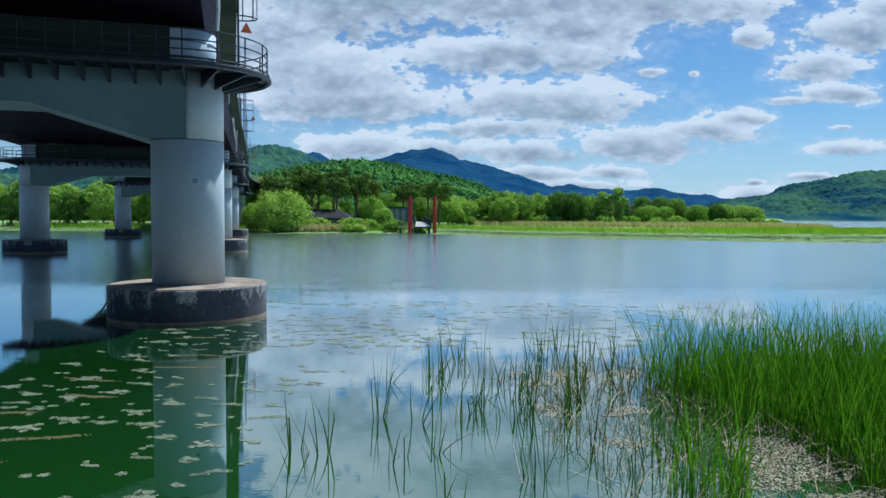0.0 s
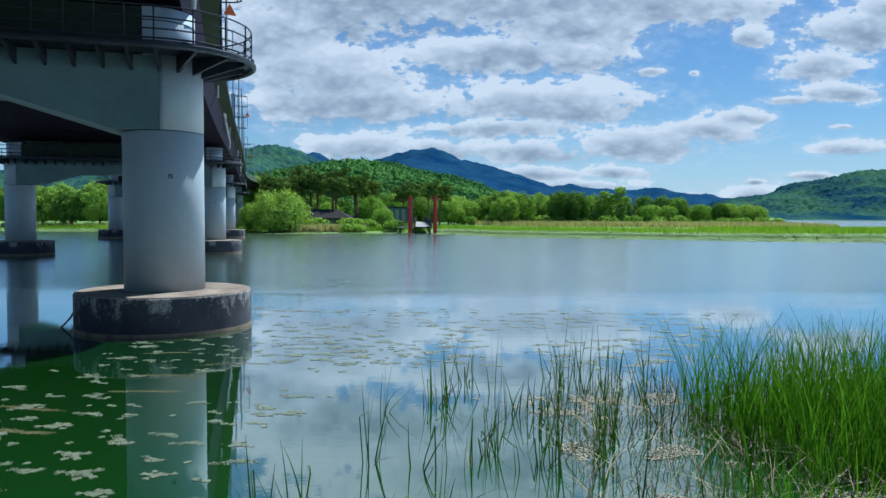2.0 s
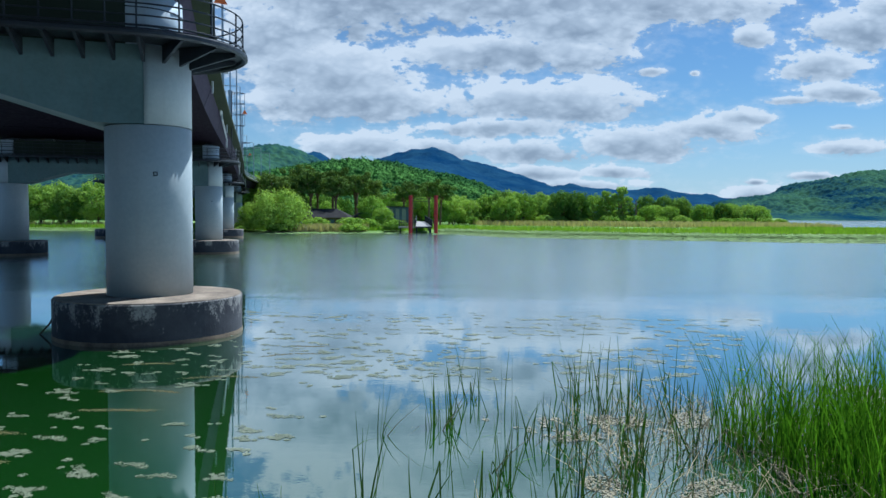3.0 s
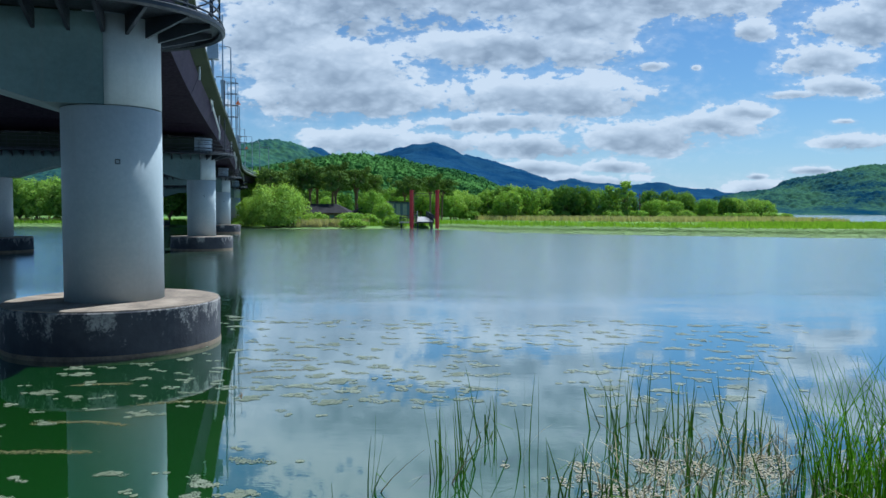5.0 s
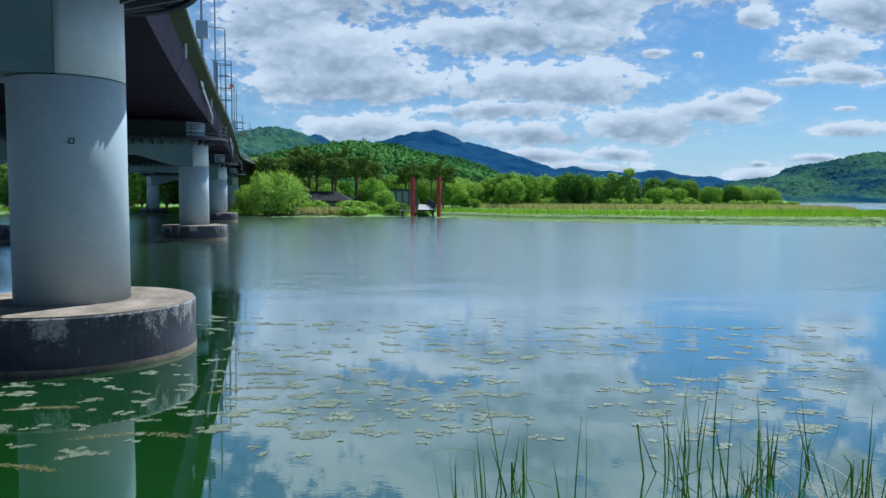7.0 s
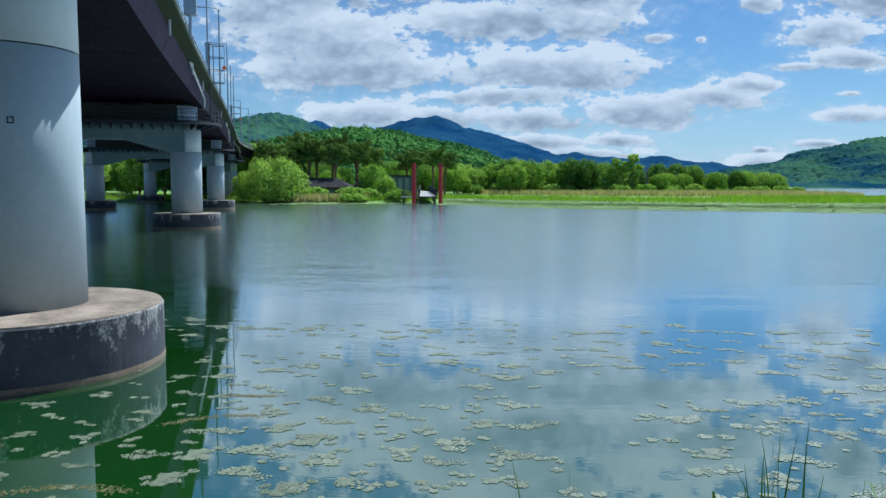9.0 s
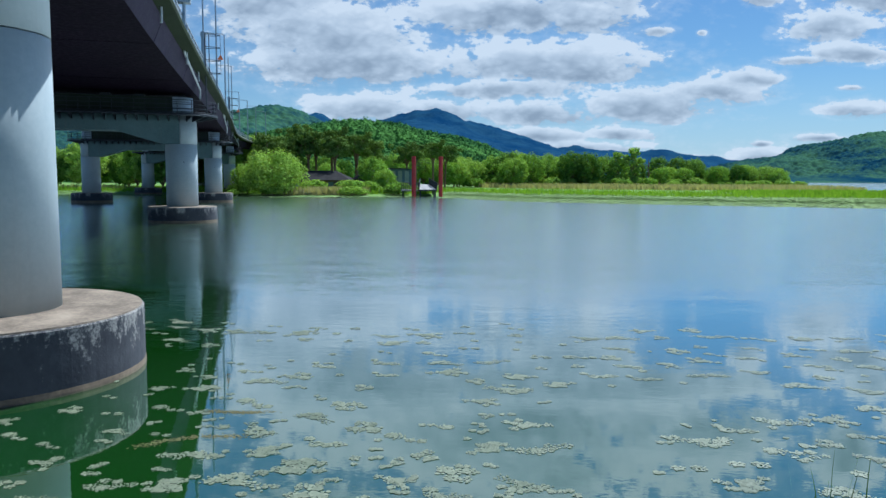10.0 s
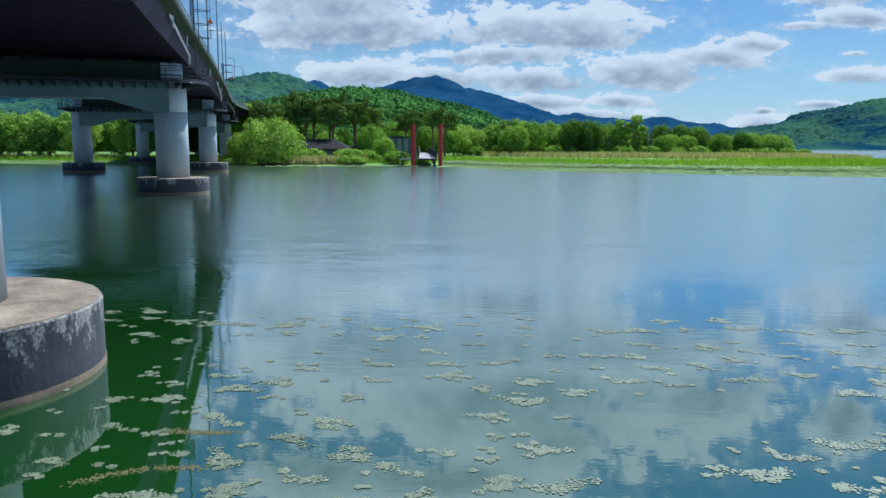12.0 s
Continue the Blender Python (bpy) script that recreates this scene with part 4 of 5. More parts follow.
# pines of the park
for x, y, k, s in ((-54, 196, "pine", .95), (-49, 205, "pine_b", 1.0), (-45, 200, "pine", 1.0), (-41, 208, "pine_b", .98), (-38, 199, "pine", .92), (-34, 206, "pine_b", .9),
                   (-31, 212, "pine", .9), (-58, 210, "pine_b", .9), (-47, 216, "pine", 1.05), (-36, 218, "pine", 1.0), (-16, 232, "pine_b", .85), (-13, 240, "pine", .9), (-24, 236, "pine", .85), (-20, 222, "pine_b", .8)):
    plant(k, x, y, s, rnd.uniform(0, 6))
# trees of the spit
for x, y, k, s in ((-4, 268, "round_b", 1.0), (2, 272, "round", 1.05), (8, 266, "round_b", .95), (15, 268, "round", 1.15), (20, 284, "dark", .95), (25, 276, "round_b", .95), (29, 284, "dark", .85), (32, 274, "round_b", .85),
                   (37, 278, "dark", 1.05), (41, 274, "round", 1.1), (45, 274, "tall", .98), (50, 272, "tall", 1.1), (47, 284, "dark", 1.0), (59, 272, "round_b", .8), (63, 278, "round_b", .85), (67, 272, "round_b", .82), (63, 292, "dark", 1.15), (70, 292, "dark", 1.15),
                   (74, 284, "dark", 1.0), (79, 276, "round_b", .9), (83, 282, "round_b", .85), (88, 280, "dark", .85), (92, 284, "round_b", .95), (97, 280, "willow", .82), (102, 282, "round_b", .85), (76, 292, "dark", 1.1), (55, 290, "dark", 1.0), (12, 290, "dark", 1.1), (-10, 284, "dark", 1.0)):
    plant(k, x, y, s, rnd.uniform(0, 6))
for k in range(64):
    plant("bush", -6 + k * 1.76 + rnd.uniform(-1, 1), rnd.uniform(262, 286), rnd.uniform(0.7, 1.2), rnd.uniform(0, 6), 1.3)
# row of trees on the bank beyond the bridge
for k in range(34):
    plant(rnd.choice(["round", "dark", "dark", "tall", "dark"]), -168 + k * 3.6 + rnd.uniform(-1, 1), 198 + rnd.uniform(-4, 16), rnd.uniform(0.95, 1.35), rnd.uniform(0, 6))
# wood behind the park
for k in range(46):
    plant(rnd.choice(["dark", "round_b", "dark", "round"]), rnd.uniform(-75, 40), rnd.uniform(250, 340), rnd.uniform(0.9, 1.35), rnd.uniform(0, 6))
# shrubs along the shore
for k in range(26):
    x = rnd.uniform(-62, -16)
    plant("bush", x, float(shore(x)) + rnd.uniform(3, 20), rnd.uniform(0.35, 1.0), rnd.uniform(0, 6), rnd.uniform(0.9, 1.9))


def snag(x, y):
    bm = bmesh.new()
    tube(bm, (0, 0, -0.5), (0.1, 0, 5.5), 0.32, 0.2, 9)
    tube(bm, (0.1, 0, 5.4), (-0.1, 0.1, 10.0), 0.2, 0.06, 8)
    for z, a, r in ((4.5, 0.4, 2.2), (5.6, 2.6, 1.8), (6.8, 4.0, 1.6), (7.8, 1.2, 1.2), (8.6, 3.3, 1.0)):
        tube(bm, (0.05, 0, z), (math.cos(a) * r, math.sin(a) * r, z + r * 0.9), 0.09, 0.02, 6)
    ob = part("dead_tree", bm, BARK)
    ob.location = (x, y, ground_at(x, y))
    return tagged(ob, "bare dead tree trunk with short broken branches", "tree")


snag(54.8, 270)


def blades(rng, xy, z0, height, width, lean=0.25, segs=3):
    """Grass-like blades that taper and bend over."""
    n = len(xy)
    h = height * rng.uniform(0.6, 1.1, n)
    ang = rng.uniform(0, 2 * math.pi, n)
    side = np.stack([np.cos(ang), np.sin(ang), np.zeros(n)], 1)
    to = rng.uniform(0, 2 * math.pi, n)
    bow = np.stack([np.cos(to), np.sin(to), np.zeros(n)], 1) * (h * lean * rng.uniform(0.1, 1.3, n))[:, None]
    base = np.concatenate([xy, np.asarray(z0, float).reshape(-1, 1) * np.ones((n, 1))], 1)
    rows = []
    for k in range(segs + 1):
        q = k / segs
        c = base + bow * q ** 2 + np.array([0, 0, 1.0]) * (h * (q - 0.12 * q * q * lean))[:, None]
        w = width * (1 - q ** 1.6) * 0.5 + 0.002
        rows.append(np.stack([c - side * w, c + side * w], 1))
    v = np.stack(rows, 1).reshape(n, -1, 3)
    per = 2 * (segs + 1)
    f = []
    for k in range(segs):
        f.append(np.stack([np.arange(n) * per + 2 * k + j for j in (0, 1, 3, 2)], 1))
    return v.reshape(-1, 3), np.concatenate(f, 0)


def field(name, label, mat, xy, height, width, category, lean=0.25, seed=1, sink=0.1, segs=2):
    rng = np.random.default_rng(seed)
    z = np.maximum(land_height(xy[:, 0], xy[:, 1]), 0) - sink
    v, f = blades(rng, xy, z, height, width, lean, segs)
    ob = raw(name, v.tolist(), f.tolist(), mat)
    return tagged(ob, label, category, kind="stuff")


def scatter(seed, count, x0, x1, near, far, grow=1.0):
    """Places between two distances from the front shore."""
    rng = np.random.default_rng(seed)
    x = rng.uniform(x0, x1, count)
    y = shore(x) + near + (far - near) * rng.uniform(0, 1, count) ** grow
    return np.stack([x, y], 1)


spots = scatter(21, 30000, -120, 190, 8, 60, 1.2)
spots = spots[(spots[:, 0] < -12) | (spots[:, 1] - shore(spots[:, 0]) > 25)]
field("shore_grass", "bright green tall grass along the lake shore", GRASS, spots, 1.3, 0.19, "grass", 0.35, 2)
spots = np.concatenate([scatter(22, 13000, -4, 112, 96, 126), scatter(26, 2600, -48, -26, 6, 14), scatter(24, 900, -130, -90, 18, 30)])
field("reed_plumes", "pale dry reed plumes among the grass", PLUME, spots, 1.9, 0.34, "reeds", 0.2, 3)
spots = scatter(25, 15000, 60, 190, 30, 85, 1.0)
field("spit_grass", "green reed grass on the low spit", GRASS, spots, 1.0, 0.22, "grass", 0.3, 4)


def discs(rng, xy, z, radius, sides=6, tilt=0.25):
    """Small rounded leaves lying nearly flat."""
    n = len(xy)
    r = radius * rng.uniform(0.6, 1.25, n)
    a0 = rng.uniform(0, 6.28, n)
    tx, ty = rng.normal(size=n) * tilt, rng.normal(size=n) * tilt
    rows = []
    for k in range(sides):
        a = a0 + 2 * math.pi * k / sides
        rr = r * (1 + 0.12 * np.cos(3 * a))
        dx, dy = rr * np.cos(a), rr * np.sin(a)
        rows.append(np.stack([xy[:, 0] + dx, xy[:, 1] + dy, z + dx * tx + dy * ty], 1))
    v = np.stack(rows, 1).reshape(-1, 3)
    return v, np.arange(n * sides).reshape(n, sides)


rng = np.random.default_rng(31)
xy = np.concatenate([scatter(32, 105000, -10, 190, -11, 34, 1.1), scatter(33, 7000, -150, -70, -6, 12), scatter(34, 2500, -62, -14, -5, 3)])
zz = 0.03 + rng.uniform(0.04, 0.16, len(xy)) * smooth(-8, 2, xy[:, 1] - shore(xy[:, 0]))
v, f = discs(rng, xy, zz + np.maximum(land_height(xy[:, 0], xy[:, 1]), 0), 0.22, 6, 0.05)
tagged(raw("lotus_bed", v.tolist(), f.tolist(), LOTUS), "bed of pale green lotus leaves at the water's edge", "water plants", kind="stuff")


# ---- jetty with red guide piles ----
def guide_pile(x, y):
    base = empty("guide_pile", Matrix.Translation((x, y, 0)))
    bm = bmesh.new()
    tube(bm, (0, 0, -2), (0, 0, 8.2), 0.42, sides=24)
    part("tube", bm, RED, base)
    bm = bmesh.new()
    tube(bm, (0, 0, 8.2), (0, 0, 8.32), 0.45, 0.40, 24)
    part("cap", bm, RED, base)
    return tagged(base, "tall red steel guide pile in the water", "pile", group="jetty piles")


guide_pile(-15.2, 165.9)
guide_pile(-9.65, 165.9)
TIES = [((-14.8, 165.9, z), (-10.05, 165.9, z)) for z in (7.6, 7.0)] + [((-14.79, 165.9, 1.5 + k), (-13.9, 165.9, 1.5 + k)) for k in range(6)]
for a, b in TIES:
    bm = bmesh.new()
    tube(bm, a, b, 0.035)
    tagged(part("steel_tie", bm, STEEL), "thin dark steel tie fixed to a red pile", "steel tie", group="pile ties")


def gangway():
    base = empty("gangway")
    front, back = (167.5, 1.55), (188.0, 2.5)

    def deck_point(q, side):
        """Along the walk (0 to 1), at its left (0) or right (1) edge."""
        x0, x1 = -14.3 - 1.6 * q, -10.5 - 3.2 * q
        return Vector((x0 + (x1 - x0) * side, front[0] + (back[0] - front[0]) * q, front[1] + (back[1] - front[1]) * q))

    count = 40
    bm = bmesh.new()
    c = [deck_point(0, 0), deck_point(0, 1), deck_point(1, 1), deck_point(1, 0)]
    lo = [bm.verts.new(p - Vector((0, 0, 0.34))) for p in c]
    hi = [bm.verts.new(p - Vector((0, 0, 0.06))) for p in c]
    bm.faces.new(lo[::-1])
    bm.faces.new(hi)
    for k in range(4):
        m = (k + 1) % 4
        bm.faces.new((lo[k], lo[m], hi[m], hi[k]))
    part("frame", bm, STEEL, base, "dark steel walkway frame")
    for k in range(count):
        a, b = k / count, (k + 0.88) / count
        bm = bmesh.new()
        c = [deck_point(a, 0), deck_point(a, 1), deck_point(b, 1), deck_point(b, 0)]
        lo = [bm.verts.new(p - Vector((0, 0, 0.055))) for p in c]
        hi = [bm.verts.new(p) for p in c]
        bm.faces.new(lo[::-1])
        bm.faces.new(hi)
        for q in range(4):
            m = (q + 1) % 4
            bm.faces.new((lo[q], lo[m], hi[m], hi[q]))
        part("plank", bm, WOOD, base)
    bm = bmesh.new()
    box(bm, (-0.09, -0.09, 0), (0.09, 0.09, 1.45), 0.015)
    post = part("rail_post", bm, STEEL, base)
    places = [deck_point(k / 22, side) for side in (0.02, 0.98) for k in range(23)] + [Vector((-17.9 + 0.42 * k, 168.3, 1.5)) for k in range(9)]
    post.location = places[0]
    for p in places[1:]:
        again(post, Matrix.Translation(p))
    for side in (0.02, 0.98):
        for h in (0.5, 0.95, 1.42):
            bm = bmesh.new()
            bend(bm, [deck_point(k / 13, side) + Vector((0, 0, h)) for k in range(14)], 0.07)
            part("hand_rail", bm, STEEL, base)
    bm = bmesh.new()
    box(bm, (-18.1, 168.0, 1.2), (-14.32, 170.6, 1.5), 0.03)
    landing = part("landing", bm, WOOD, base, "grey boarded side landing")
    bm = bmesh.new()
    for h in (0.95, 1.42):
        tube(bm, (-18.0, 168.3, 1.5 + h), (-14.4, 168.3, 1.5 + h), 0.07)
    part("landing_rail", bm, STEEL, base)
    for x in (-17.7, -15.0):
        bm = bmesh.new()
        tube(bm, (x, 168.6, -1.8), (x, 168.6, 1.21), 0.14, sides=12)
        part("stilt", bm, STEEL, base)
    for k, q in enumerate((0.03, 0.2, 0.4)):
        for side in (0.08, 0.92):
            p = deck_point(q, side)
            bm = bmesh.new()
            tube(bm, (p.x, p.y, -1.8), (p.x, p.y, p.z - 0.3), 0.14, sides=12)
            part("stilt", bm, STEEL, base)
    return tagged(base, "grey boarded gangway with dark railings at the jetty", "gangway")


gangway()


def pavilion(x, y, w, d, h, wall, label, flat=False):
    base = empty("park_house", Matrix.Translation((x, y, ground_at(x, y) - 0.1)))
    bm = bmesh.new()
    box(bm, (-w / 2, -d / 2, 0), (w / 2, d / 2, h), 0.03)
    part("wall", bm, wall, base)
    bm = bmesh.new()
    e = 0.9
    pts = [(-w / 2 - e, -d / 2 - e, h), (w / 2 + e, -d / 2 - e, h), (w / 2 + e, d / 2 + e, h), (-w / 2 - e, d / 2 + e, h)]
    lo = [bm.verts.new(p) for p in pts]
    a, b = bm.verts.new((-w / 4, 0, h + d * (0.06 if flat else 0.32))), bm.verts.new((w / 4, 0, h + d * (0.06 if flat else 0.32)))
    bm.faces.new(lo[::-1])
    bm.faces.new((lo[0], lo[1], b, a))
    bm.faces.new((lo[2], lo[3], a, b))
    bm.faces.new((lo[1], lo[2], b))
    bm.faces.new((lo[3], lo[0], a))
    part("roof", bm, ROOF, base)
    for k in range(int(w / 2)):
        bm = bmesh.new()
        box(bm, (-w / 2 + 0.5 + k * 2, -d / 2 - 0.06, 0.9), (-w / 2 + 1.7 + k * 2, -d / 2 + 0.1, h - 0.5), 0.02)
        part("window", bm, BLUE_PANEL if wall is not BLUE_PANEL else GALV, base)
    return tagged(base, label, "building")


pavilion(-40, 193, 13, 7, 3.0, WALL_DARK, "low dark timber park building under the pines")
pavilion(-30, 197, 7, 5, 2.8, WALL_PALE, "small pale park building with dark roof")
pavilion(-28.4, 236, 13, 6, 5.9, BLUE_PANEL, "blue clad building with flat grey roof behind the trees", True)


# ---- floating leaf patches ----
def pad_mesh(seed, rosettes, wide):
    """Rosettes of small leaves, drifted together into a ragged patch."""
    rng = np.random.default_rng(seed)
    c = [np.zeros(2)]
    while len(c) < rosettes:
        step = rng.normal(size=2) * np.array([1.0, 0.42])
        c.append(c[rng.integers(0, len(c))] + step / max(np.linalg.norm(step), 0.1) * wide * rng.uniform(0.7, 1.35))
    out = []
    for p in c:
        k = int(rng.integers(11, 19))
        ang = np.arange(k) * 2.39996 + rng.uniform(0, 6.28)
        r = wide * rng.uniform(0.38, 0.62) * np.sqrt((np.arange(k) + 0.4) / k) * rng.uniform(0.8, 1.15, k)
        out.append(p + np.stack([np.cos(ang), np.sin(ang)], 1) * r[:, None])
    xy = np.concatenate(out)
    return discs(rng, xy - xy.mean(0), 0.002 + rng.uniform(0, 0.003, len(xy)), 0.0185, 6, 0.03)


pads = []
for k, (rosettes, wide) in enumerate(((5, .15), (9, .15), (3, .14), (1, .16), (7, .14), (12, .14), (2, .15), (6, .16), (4, .13), (15, .14))):
    v, f = pad_mesh(50 + k, rosettes, wide)
    ob = empty("leaf_patch")
    tagged(raw("floating_leaf", v.tolist(), f.tolist(), PAD, ob), kind="stuff")
    tagged(ob, "patch of small pale floating leaves on the water", "water plant", group="floating leaf patches")
    pads.append(ob)
prnd = random.Random(9)


def pad_place():
    """A place on the calm water and a size, or nothing where the water is bare."""
    if prnd.random() < 0.68:
        y = 14.8 + 7.2 / prnd.uniform(0.39, 1.0)
        x = (y - 14) * prnd.uniform(-0.50, 0.60)
        size = prnd.uniform(0.95, 1.6)
    else:
        x, y = prnd.uniform(-9.5, -2.8), prnd.uniform(10, 27.5)
        size = prnd.uniform(0.75, 1.25)
    if (Vector((x, y)) - Vector((-10.1, 28.12))).length < 3.5 or noise.noise(Vector((x * 0.35, y * 0.28, 4.0))) < -0.22:
        return None
    return x, y, size


count, taken = 0, []
for attempt in range(6000):
    place = pad_place()
    if place is None or count >= 296:
        continue
    x, y, size = place
    if any((x - u) ** 2 + (y - w) ** 2 < 0.50 for u, w in taken):
        continue
    taken.append((x, y))
    m = pose(x, y, 0.002 + 0.0004 * (count % 7), 0, 0, prnd.uniform(-25, 25) + 180 * (count % 2))
    if count < len(pads):
        ob = pads[count]
        ob.matrix_basis = m
    else:
        ob = copy_thing(pads[prnd.randrange(len(pads))], m)
    ob.scale = (size, size, 1)
    count += 1
# brown rotting weed under some of the patches
wv_, wf_, wbase = [], [], 0
for k in range(11):
    wr = np.random.default_rng(640 + k)
    q = wr.uniform(0, 1, 420)
    bow, turn = wr.uniform(-0.25, 0.25), wr.uniform(-0.2, 0.45)
    xy = np.stack([(q - 0.5) * wr.uniform(0.9, 1.9), bow * np.sin(q * 3.0)], 1) + wr.normal(size=(420, 2)) * np.array([0.10, 0.045])
    xy = xy @ np.array([[math.cos(turn), math.sin(turn)], [-math.sin(turn), math.cos(turn)]]) + np.array([wr.uniform(-8.2, -4.4), 11.5 + 1.45 * k])
    v, f = discs(wr, xy, 0.0015 + wr.uniform(0, 0.002, 420), 0.013, 6, 0.02)
    wv_.append(v)
    wf_.append(f + wbase)
    wbase += len(v)
tagged(raw("rotting_weed", np.concatenate(wv_).tolist(), np.concatenate(wf_).tolist(), WEED), "brown rotting water weed drifting among floating leaves", "water plant", kind="stuff")
# single leaves and crumbs drifting between the patches
vs, fs, base_k = [], [], 0
srng = np.random.default_rng(91)
for k in range(260):
    place = pad_place()
    if place is None:
        continue
    v, f = pad_mesh(500 + k, int(srng.integers(1, 4)), 0.09 + 0.05 * srng.random())
    v = v + np.array([place[0] + srng.normal() * 0.6, place[1] + srng.normal() * 0.6, 0.004])
    vs.append(v)
    fs.append(f + base_k)
    base_k += len(v)
tagged(raw("floating_leaves", np.concatenate(vs).tolist(), np.concatenate(fs).tolist(), PAD), "single pale leaves drifting on the lake", "water plant", kind="stuff")


# ---- reeds ----
def clump_places(rng, cx, cy, n, r):
    return np.stack([cx + rng.normal(size=n) * r, cy + rng.normal(size=n) * r], 1)


rng = np.random.default_rng(70)
STEMS = []
for k in range(10):
    v, f = blades(rng, np.zeros((1, 2)), 0.0, 1.0, 0.025, 0.14 + 0.08 * k, 5)
    mesh = bpy.data.meshes.new("stem")
    mesh.from_pydata(v.tolist(), [], f.tolist())
    mesh.materials.append(REED_STEM if k < 8 else REED_DRY)
    STEMS.append(mesh)


# snapped stems whose upper part hangs over
SNAPPED = []
for k in range(4):
    z, out, drop = 0.42 + 0.1 * k, 0.34 + 0.05 * k, (0.16, -0.10, 0.30, 0.02)[k]
    line = [(0, 0.0), (0.012, z * 0.5), (0.03, z), (out * 0.5, z + (0.05 - drop) * 0.6), (out, z - drop)]
    wide = (0.013, 0.012, 0.010, 0.008, 0.002)
    v = [(u, side * w, h) for (u, h), w in zip(line, wide) for side in (-1, 1)]
    mesh = bpy.data.meshes.new("stem")
    mesh.from_pydata(v, [], [(2 * q, 2 * q + 1, 2 * q + 3, 2 * q + 2) for q in range(4)])
    mesh.materials.append(REED_STEM)
    SNAPPED.append(mesh)


def reed_clump(x, y, n, height, r, seed):
    rn = random.Random(seed)
    base = empty("reed_clump", Matrix.Translation((x, y, 0)))
    for k in range(n):
        dry = k % 5 == 4
        snapped = k % 6 == 3
        ob = new("stem", SNAPPED[rn.randrange(4)] if snapped else STEMS[rn.randrange(8, 10) if dry else rn.randrange(8)])
        ob.parent = base
        h = height * rn.uniform(0.55, 1.15) * (0.6 if dry else 1.0)
        lean = rn.gauss(0, 30 if dry else (14 if k % 4 == 1 else 5))
        ob.matrix_basis = pose(rn.gauss(0, r), rn.gauss(0, r), -0.25, lean, rn.gauss(0, 7), rn.uniform(0, 360)) @ Matrix.Diagonal((h if snapped else 1.0, 1.0, h + 0.25, 1))
        if dry:
            ob["label"] = "dry straw-coloured stem"
    return tagged(base, "sparse green reeds standing in shallow water", "reeds", group="reed clumps")


SPARSE = [(-.95, 14.5, 1.5), (-1.6, 12.4, 1.3), (.2, 12.6, 1.2), (-.3, 12.0, .7), (1.8, 15.0, 1.4), (2.5, 14.4, 1.5), (2.4, 20.6, 1.8), (-2.1, 12.6, 1.1),
          (.94, 19.0, 1.7), (2.45, 19.7, 1.6), (3.2, 18.1, 1.9), (4.0, 18.8, 1.6), (-.37, 18.4, 1.2), (-1.3, 17.6, 1.0), (3.1, 21.6, 1.5)]
for k, (x, y, h) in enumerate(SPARSE):
    reed_clump(x, y, 8 if h > 1 else 5, h * 1.0, 0.10, 200 + k)
for k in range(40):
    q = prnd.random() ** 0.6
    x, y = -1.2 + 6.2 * q, prnd.uniform(10.5, 20.5) + (q - 0.5) * 1.5
    reed_clump(x, y, prnd.randrange(5, 13), prnd.uniform(0.8, 1.45), 0.13, 300 + k)

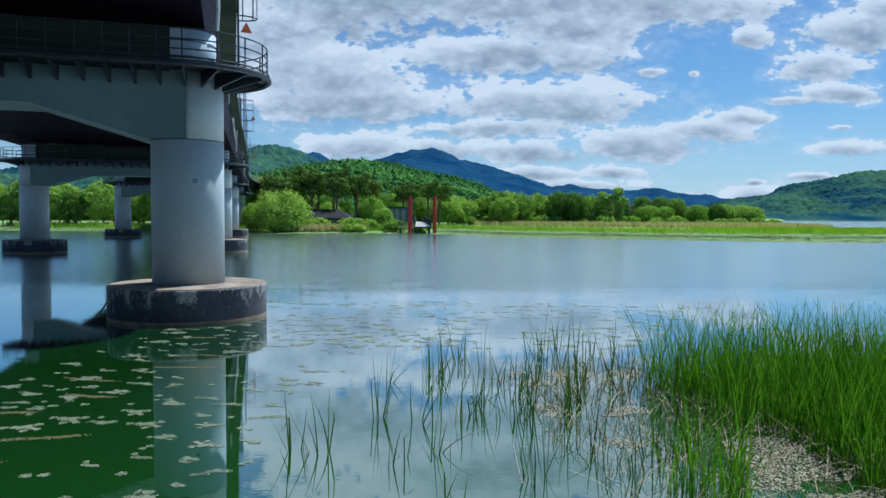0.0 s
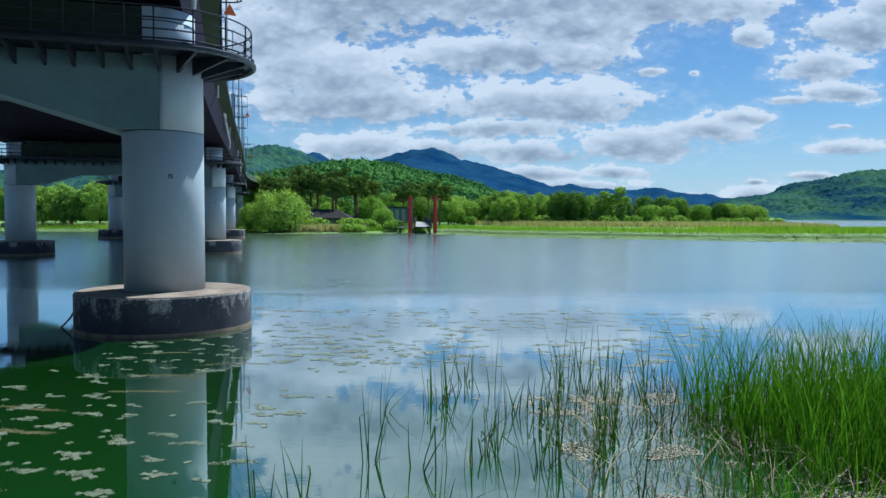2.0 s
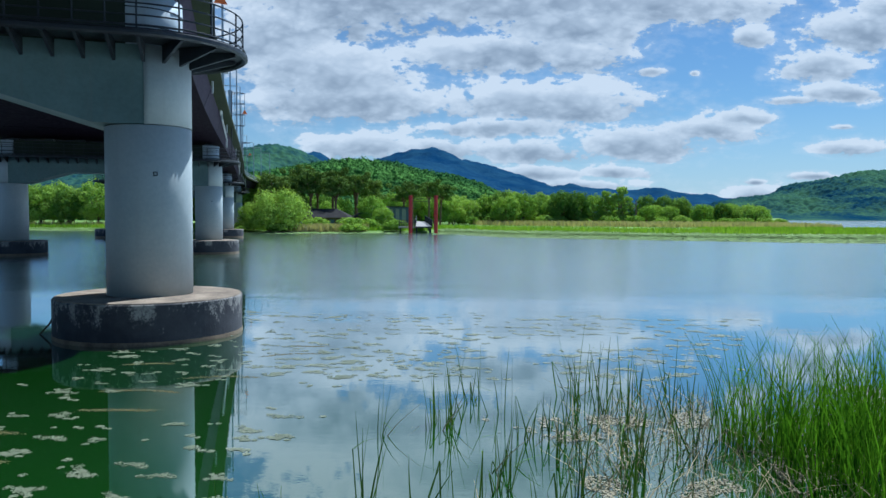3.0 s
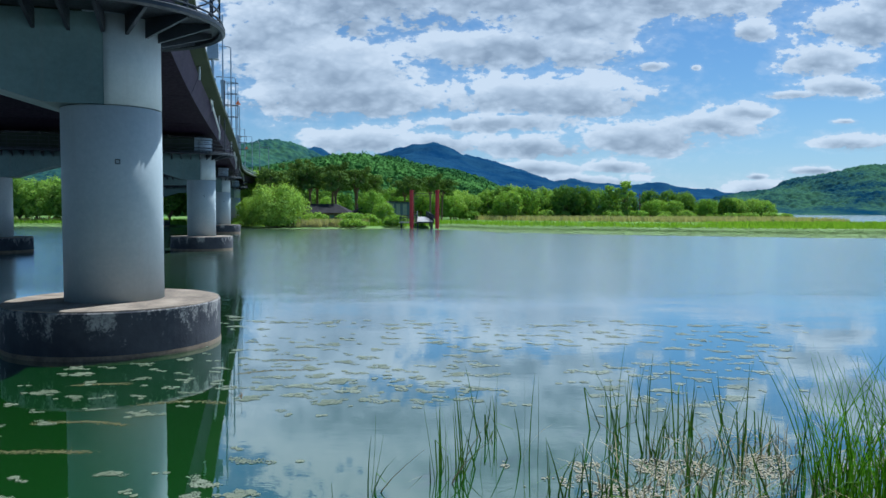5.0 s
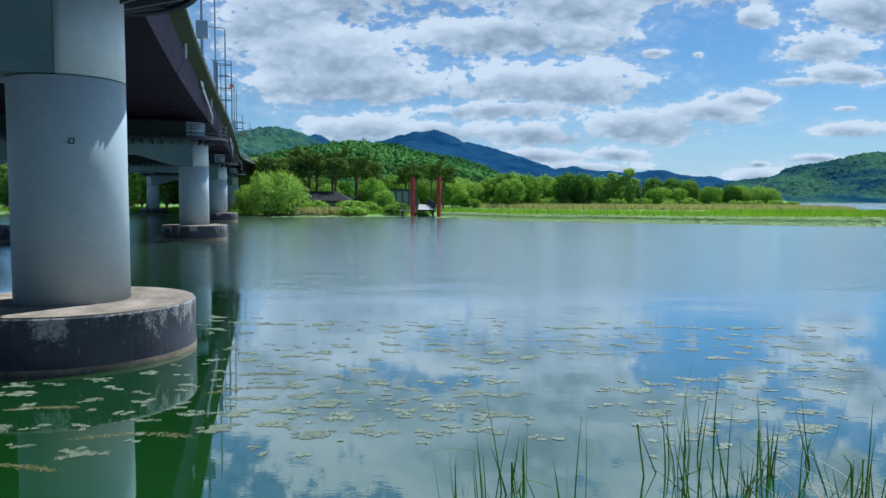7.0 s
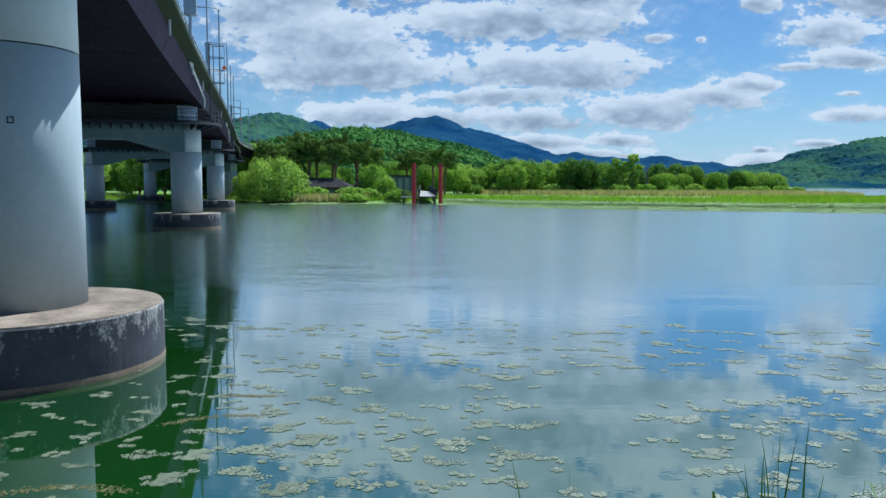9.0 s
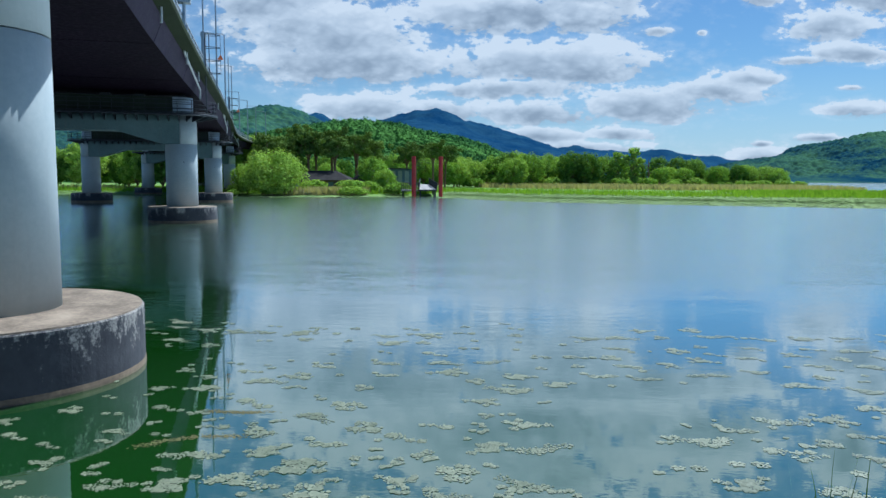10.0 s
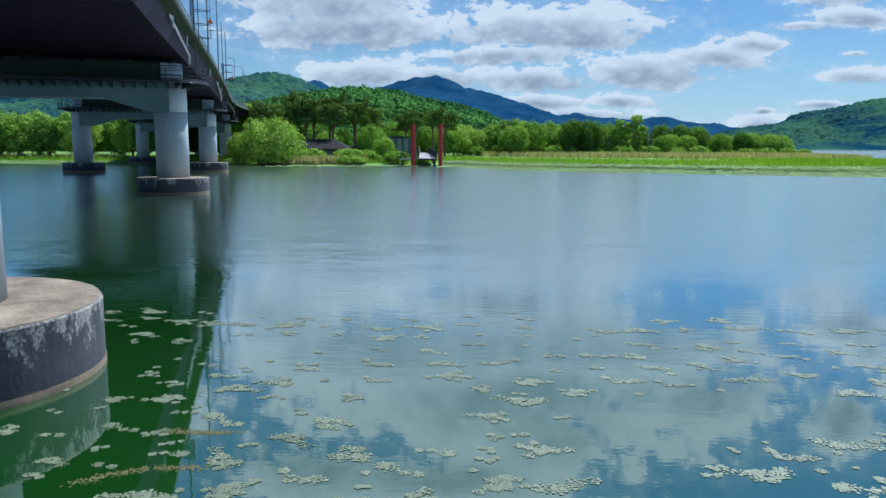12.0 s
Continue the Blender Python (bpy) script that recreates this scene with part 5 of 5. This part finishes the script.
rng = np.random.default_rng(77)
n = 31000
x = 3.3 + 12.0 * rng.uniform(0, 1, n) ** 0.85
y = rng.uniform(6.5, 20.0, n)
edge = 6.3 - 1.7 * smooth(13.2, 16.0, y) + 0.9 * fbm(x, y, 2.5, 3, 8)
loose = (x > 3.5) & (fbm(x, y, 0.8, 2, 15) > 0.42) & (y > 9.5)
keep = ((x > edge) | loose) & (fbm(x, y, 1.3, 2, 12) > -0.30 + 0.5 * smooth(13.5, 9.5, y) * smooth(9, 6, x)) & (y < 18.2 + 0.9 * fbm(x, y, 3, 2, 4))
xy = np.stack([x, y], 1)[keep]
hgt = (2.08 * np.where(xy[:, 1] < 11.5, 0.8, 1.0)) * np.where(rng.uniform(0, 1, len(xy)) < 0.40, rng.uniform(0.40, 0.75, len(xy)), 1.0) * (1 + 0.14 * fbm(xy[:, 0], xy[:, 1], 1.6, 2, 21))
v, f = blades(rng, xy, -0.2, hgt, 0.018, 0.36, 5)
tagged(raw("reed_bed", v.tolist(), f.tolist(), REED), "dense stand of bright green reeds in the lake", "reeds", kind="stuff")
rng = np.random.default_rng(78)
x, y = rng.uniform(0.5, 14, 4500), rng.uniform(7, 20, 4500)
keep = (x > 2.2 + 1.2 * fbm(x, y, 2.0, 2, 3))
v, f = blades(rng, np.stack([x, y], 1)[keep], -0.05, 0.55, 0.014, 1.5, 3)
tagged(raw("dry_reed_litter", v.tolist(), f.tolist(), REED_DRY), "dry broken reed stems at the foot of the reeds", "reeds", kind="stuff")
# floating mat of dead leaves under the reeds
rng = np.random.default_rng(79)
x, y = rng.uniform(-2.5, 13, 230000), rng.uniform(6, 22, 230000)
keep = fbm(x, y, 1.1, 5, 6) > 0.78 - 0.135 * (x + 0.5) + 0.9 * smooth(19, 22, y) + 0.9 * smooth(10.5, 6.5, y) + 0.9 * smooth(10, 13, x)
xy = np.stack([x, y], 1)[keep]
v, f = discs(rng, xy, 0.006 + rng.uniform(0, 0.008, len(xy)), 0.0185, 5, 0.12)
tagged(raw("floating_litter", v.tolist(), f.tolist(), DEBRIS), "pale mat of floating dead leaves between the reeds", "plant litter", kind="stuff")

# rope hanging from the first footing
bm = bmesh.new()
o = Vector((-10.1, 28.12, 0)) + Vector((-0.98, -0.2, 0)) * 2.83
bend(bm, [o + Vector(d) for d in ((0.03, 0, 1.0), (-0.05, -0.05, 0.6), (-0.2, -0.1, 0.3), (-0.45, -0.2, 0.0), (-0.6, -0.2, -0.2))], 0.03)
tagged(part("mooring_rope", bm, ROPE), "dark rope hanging from the footing into the water", "rope")
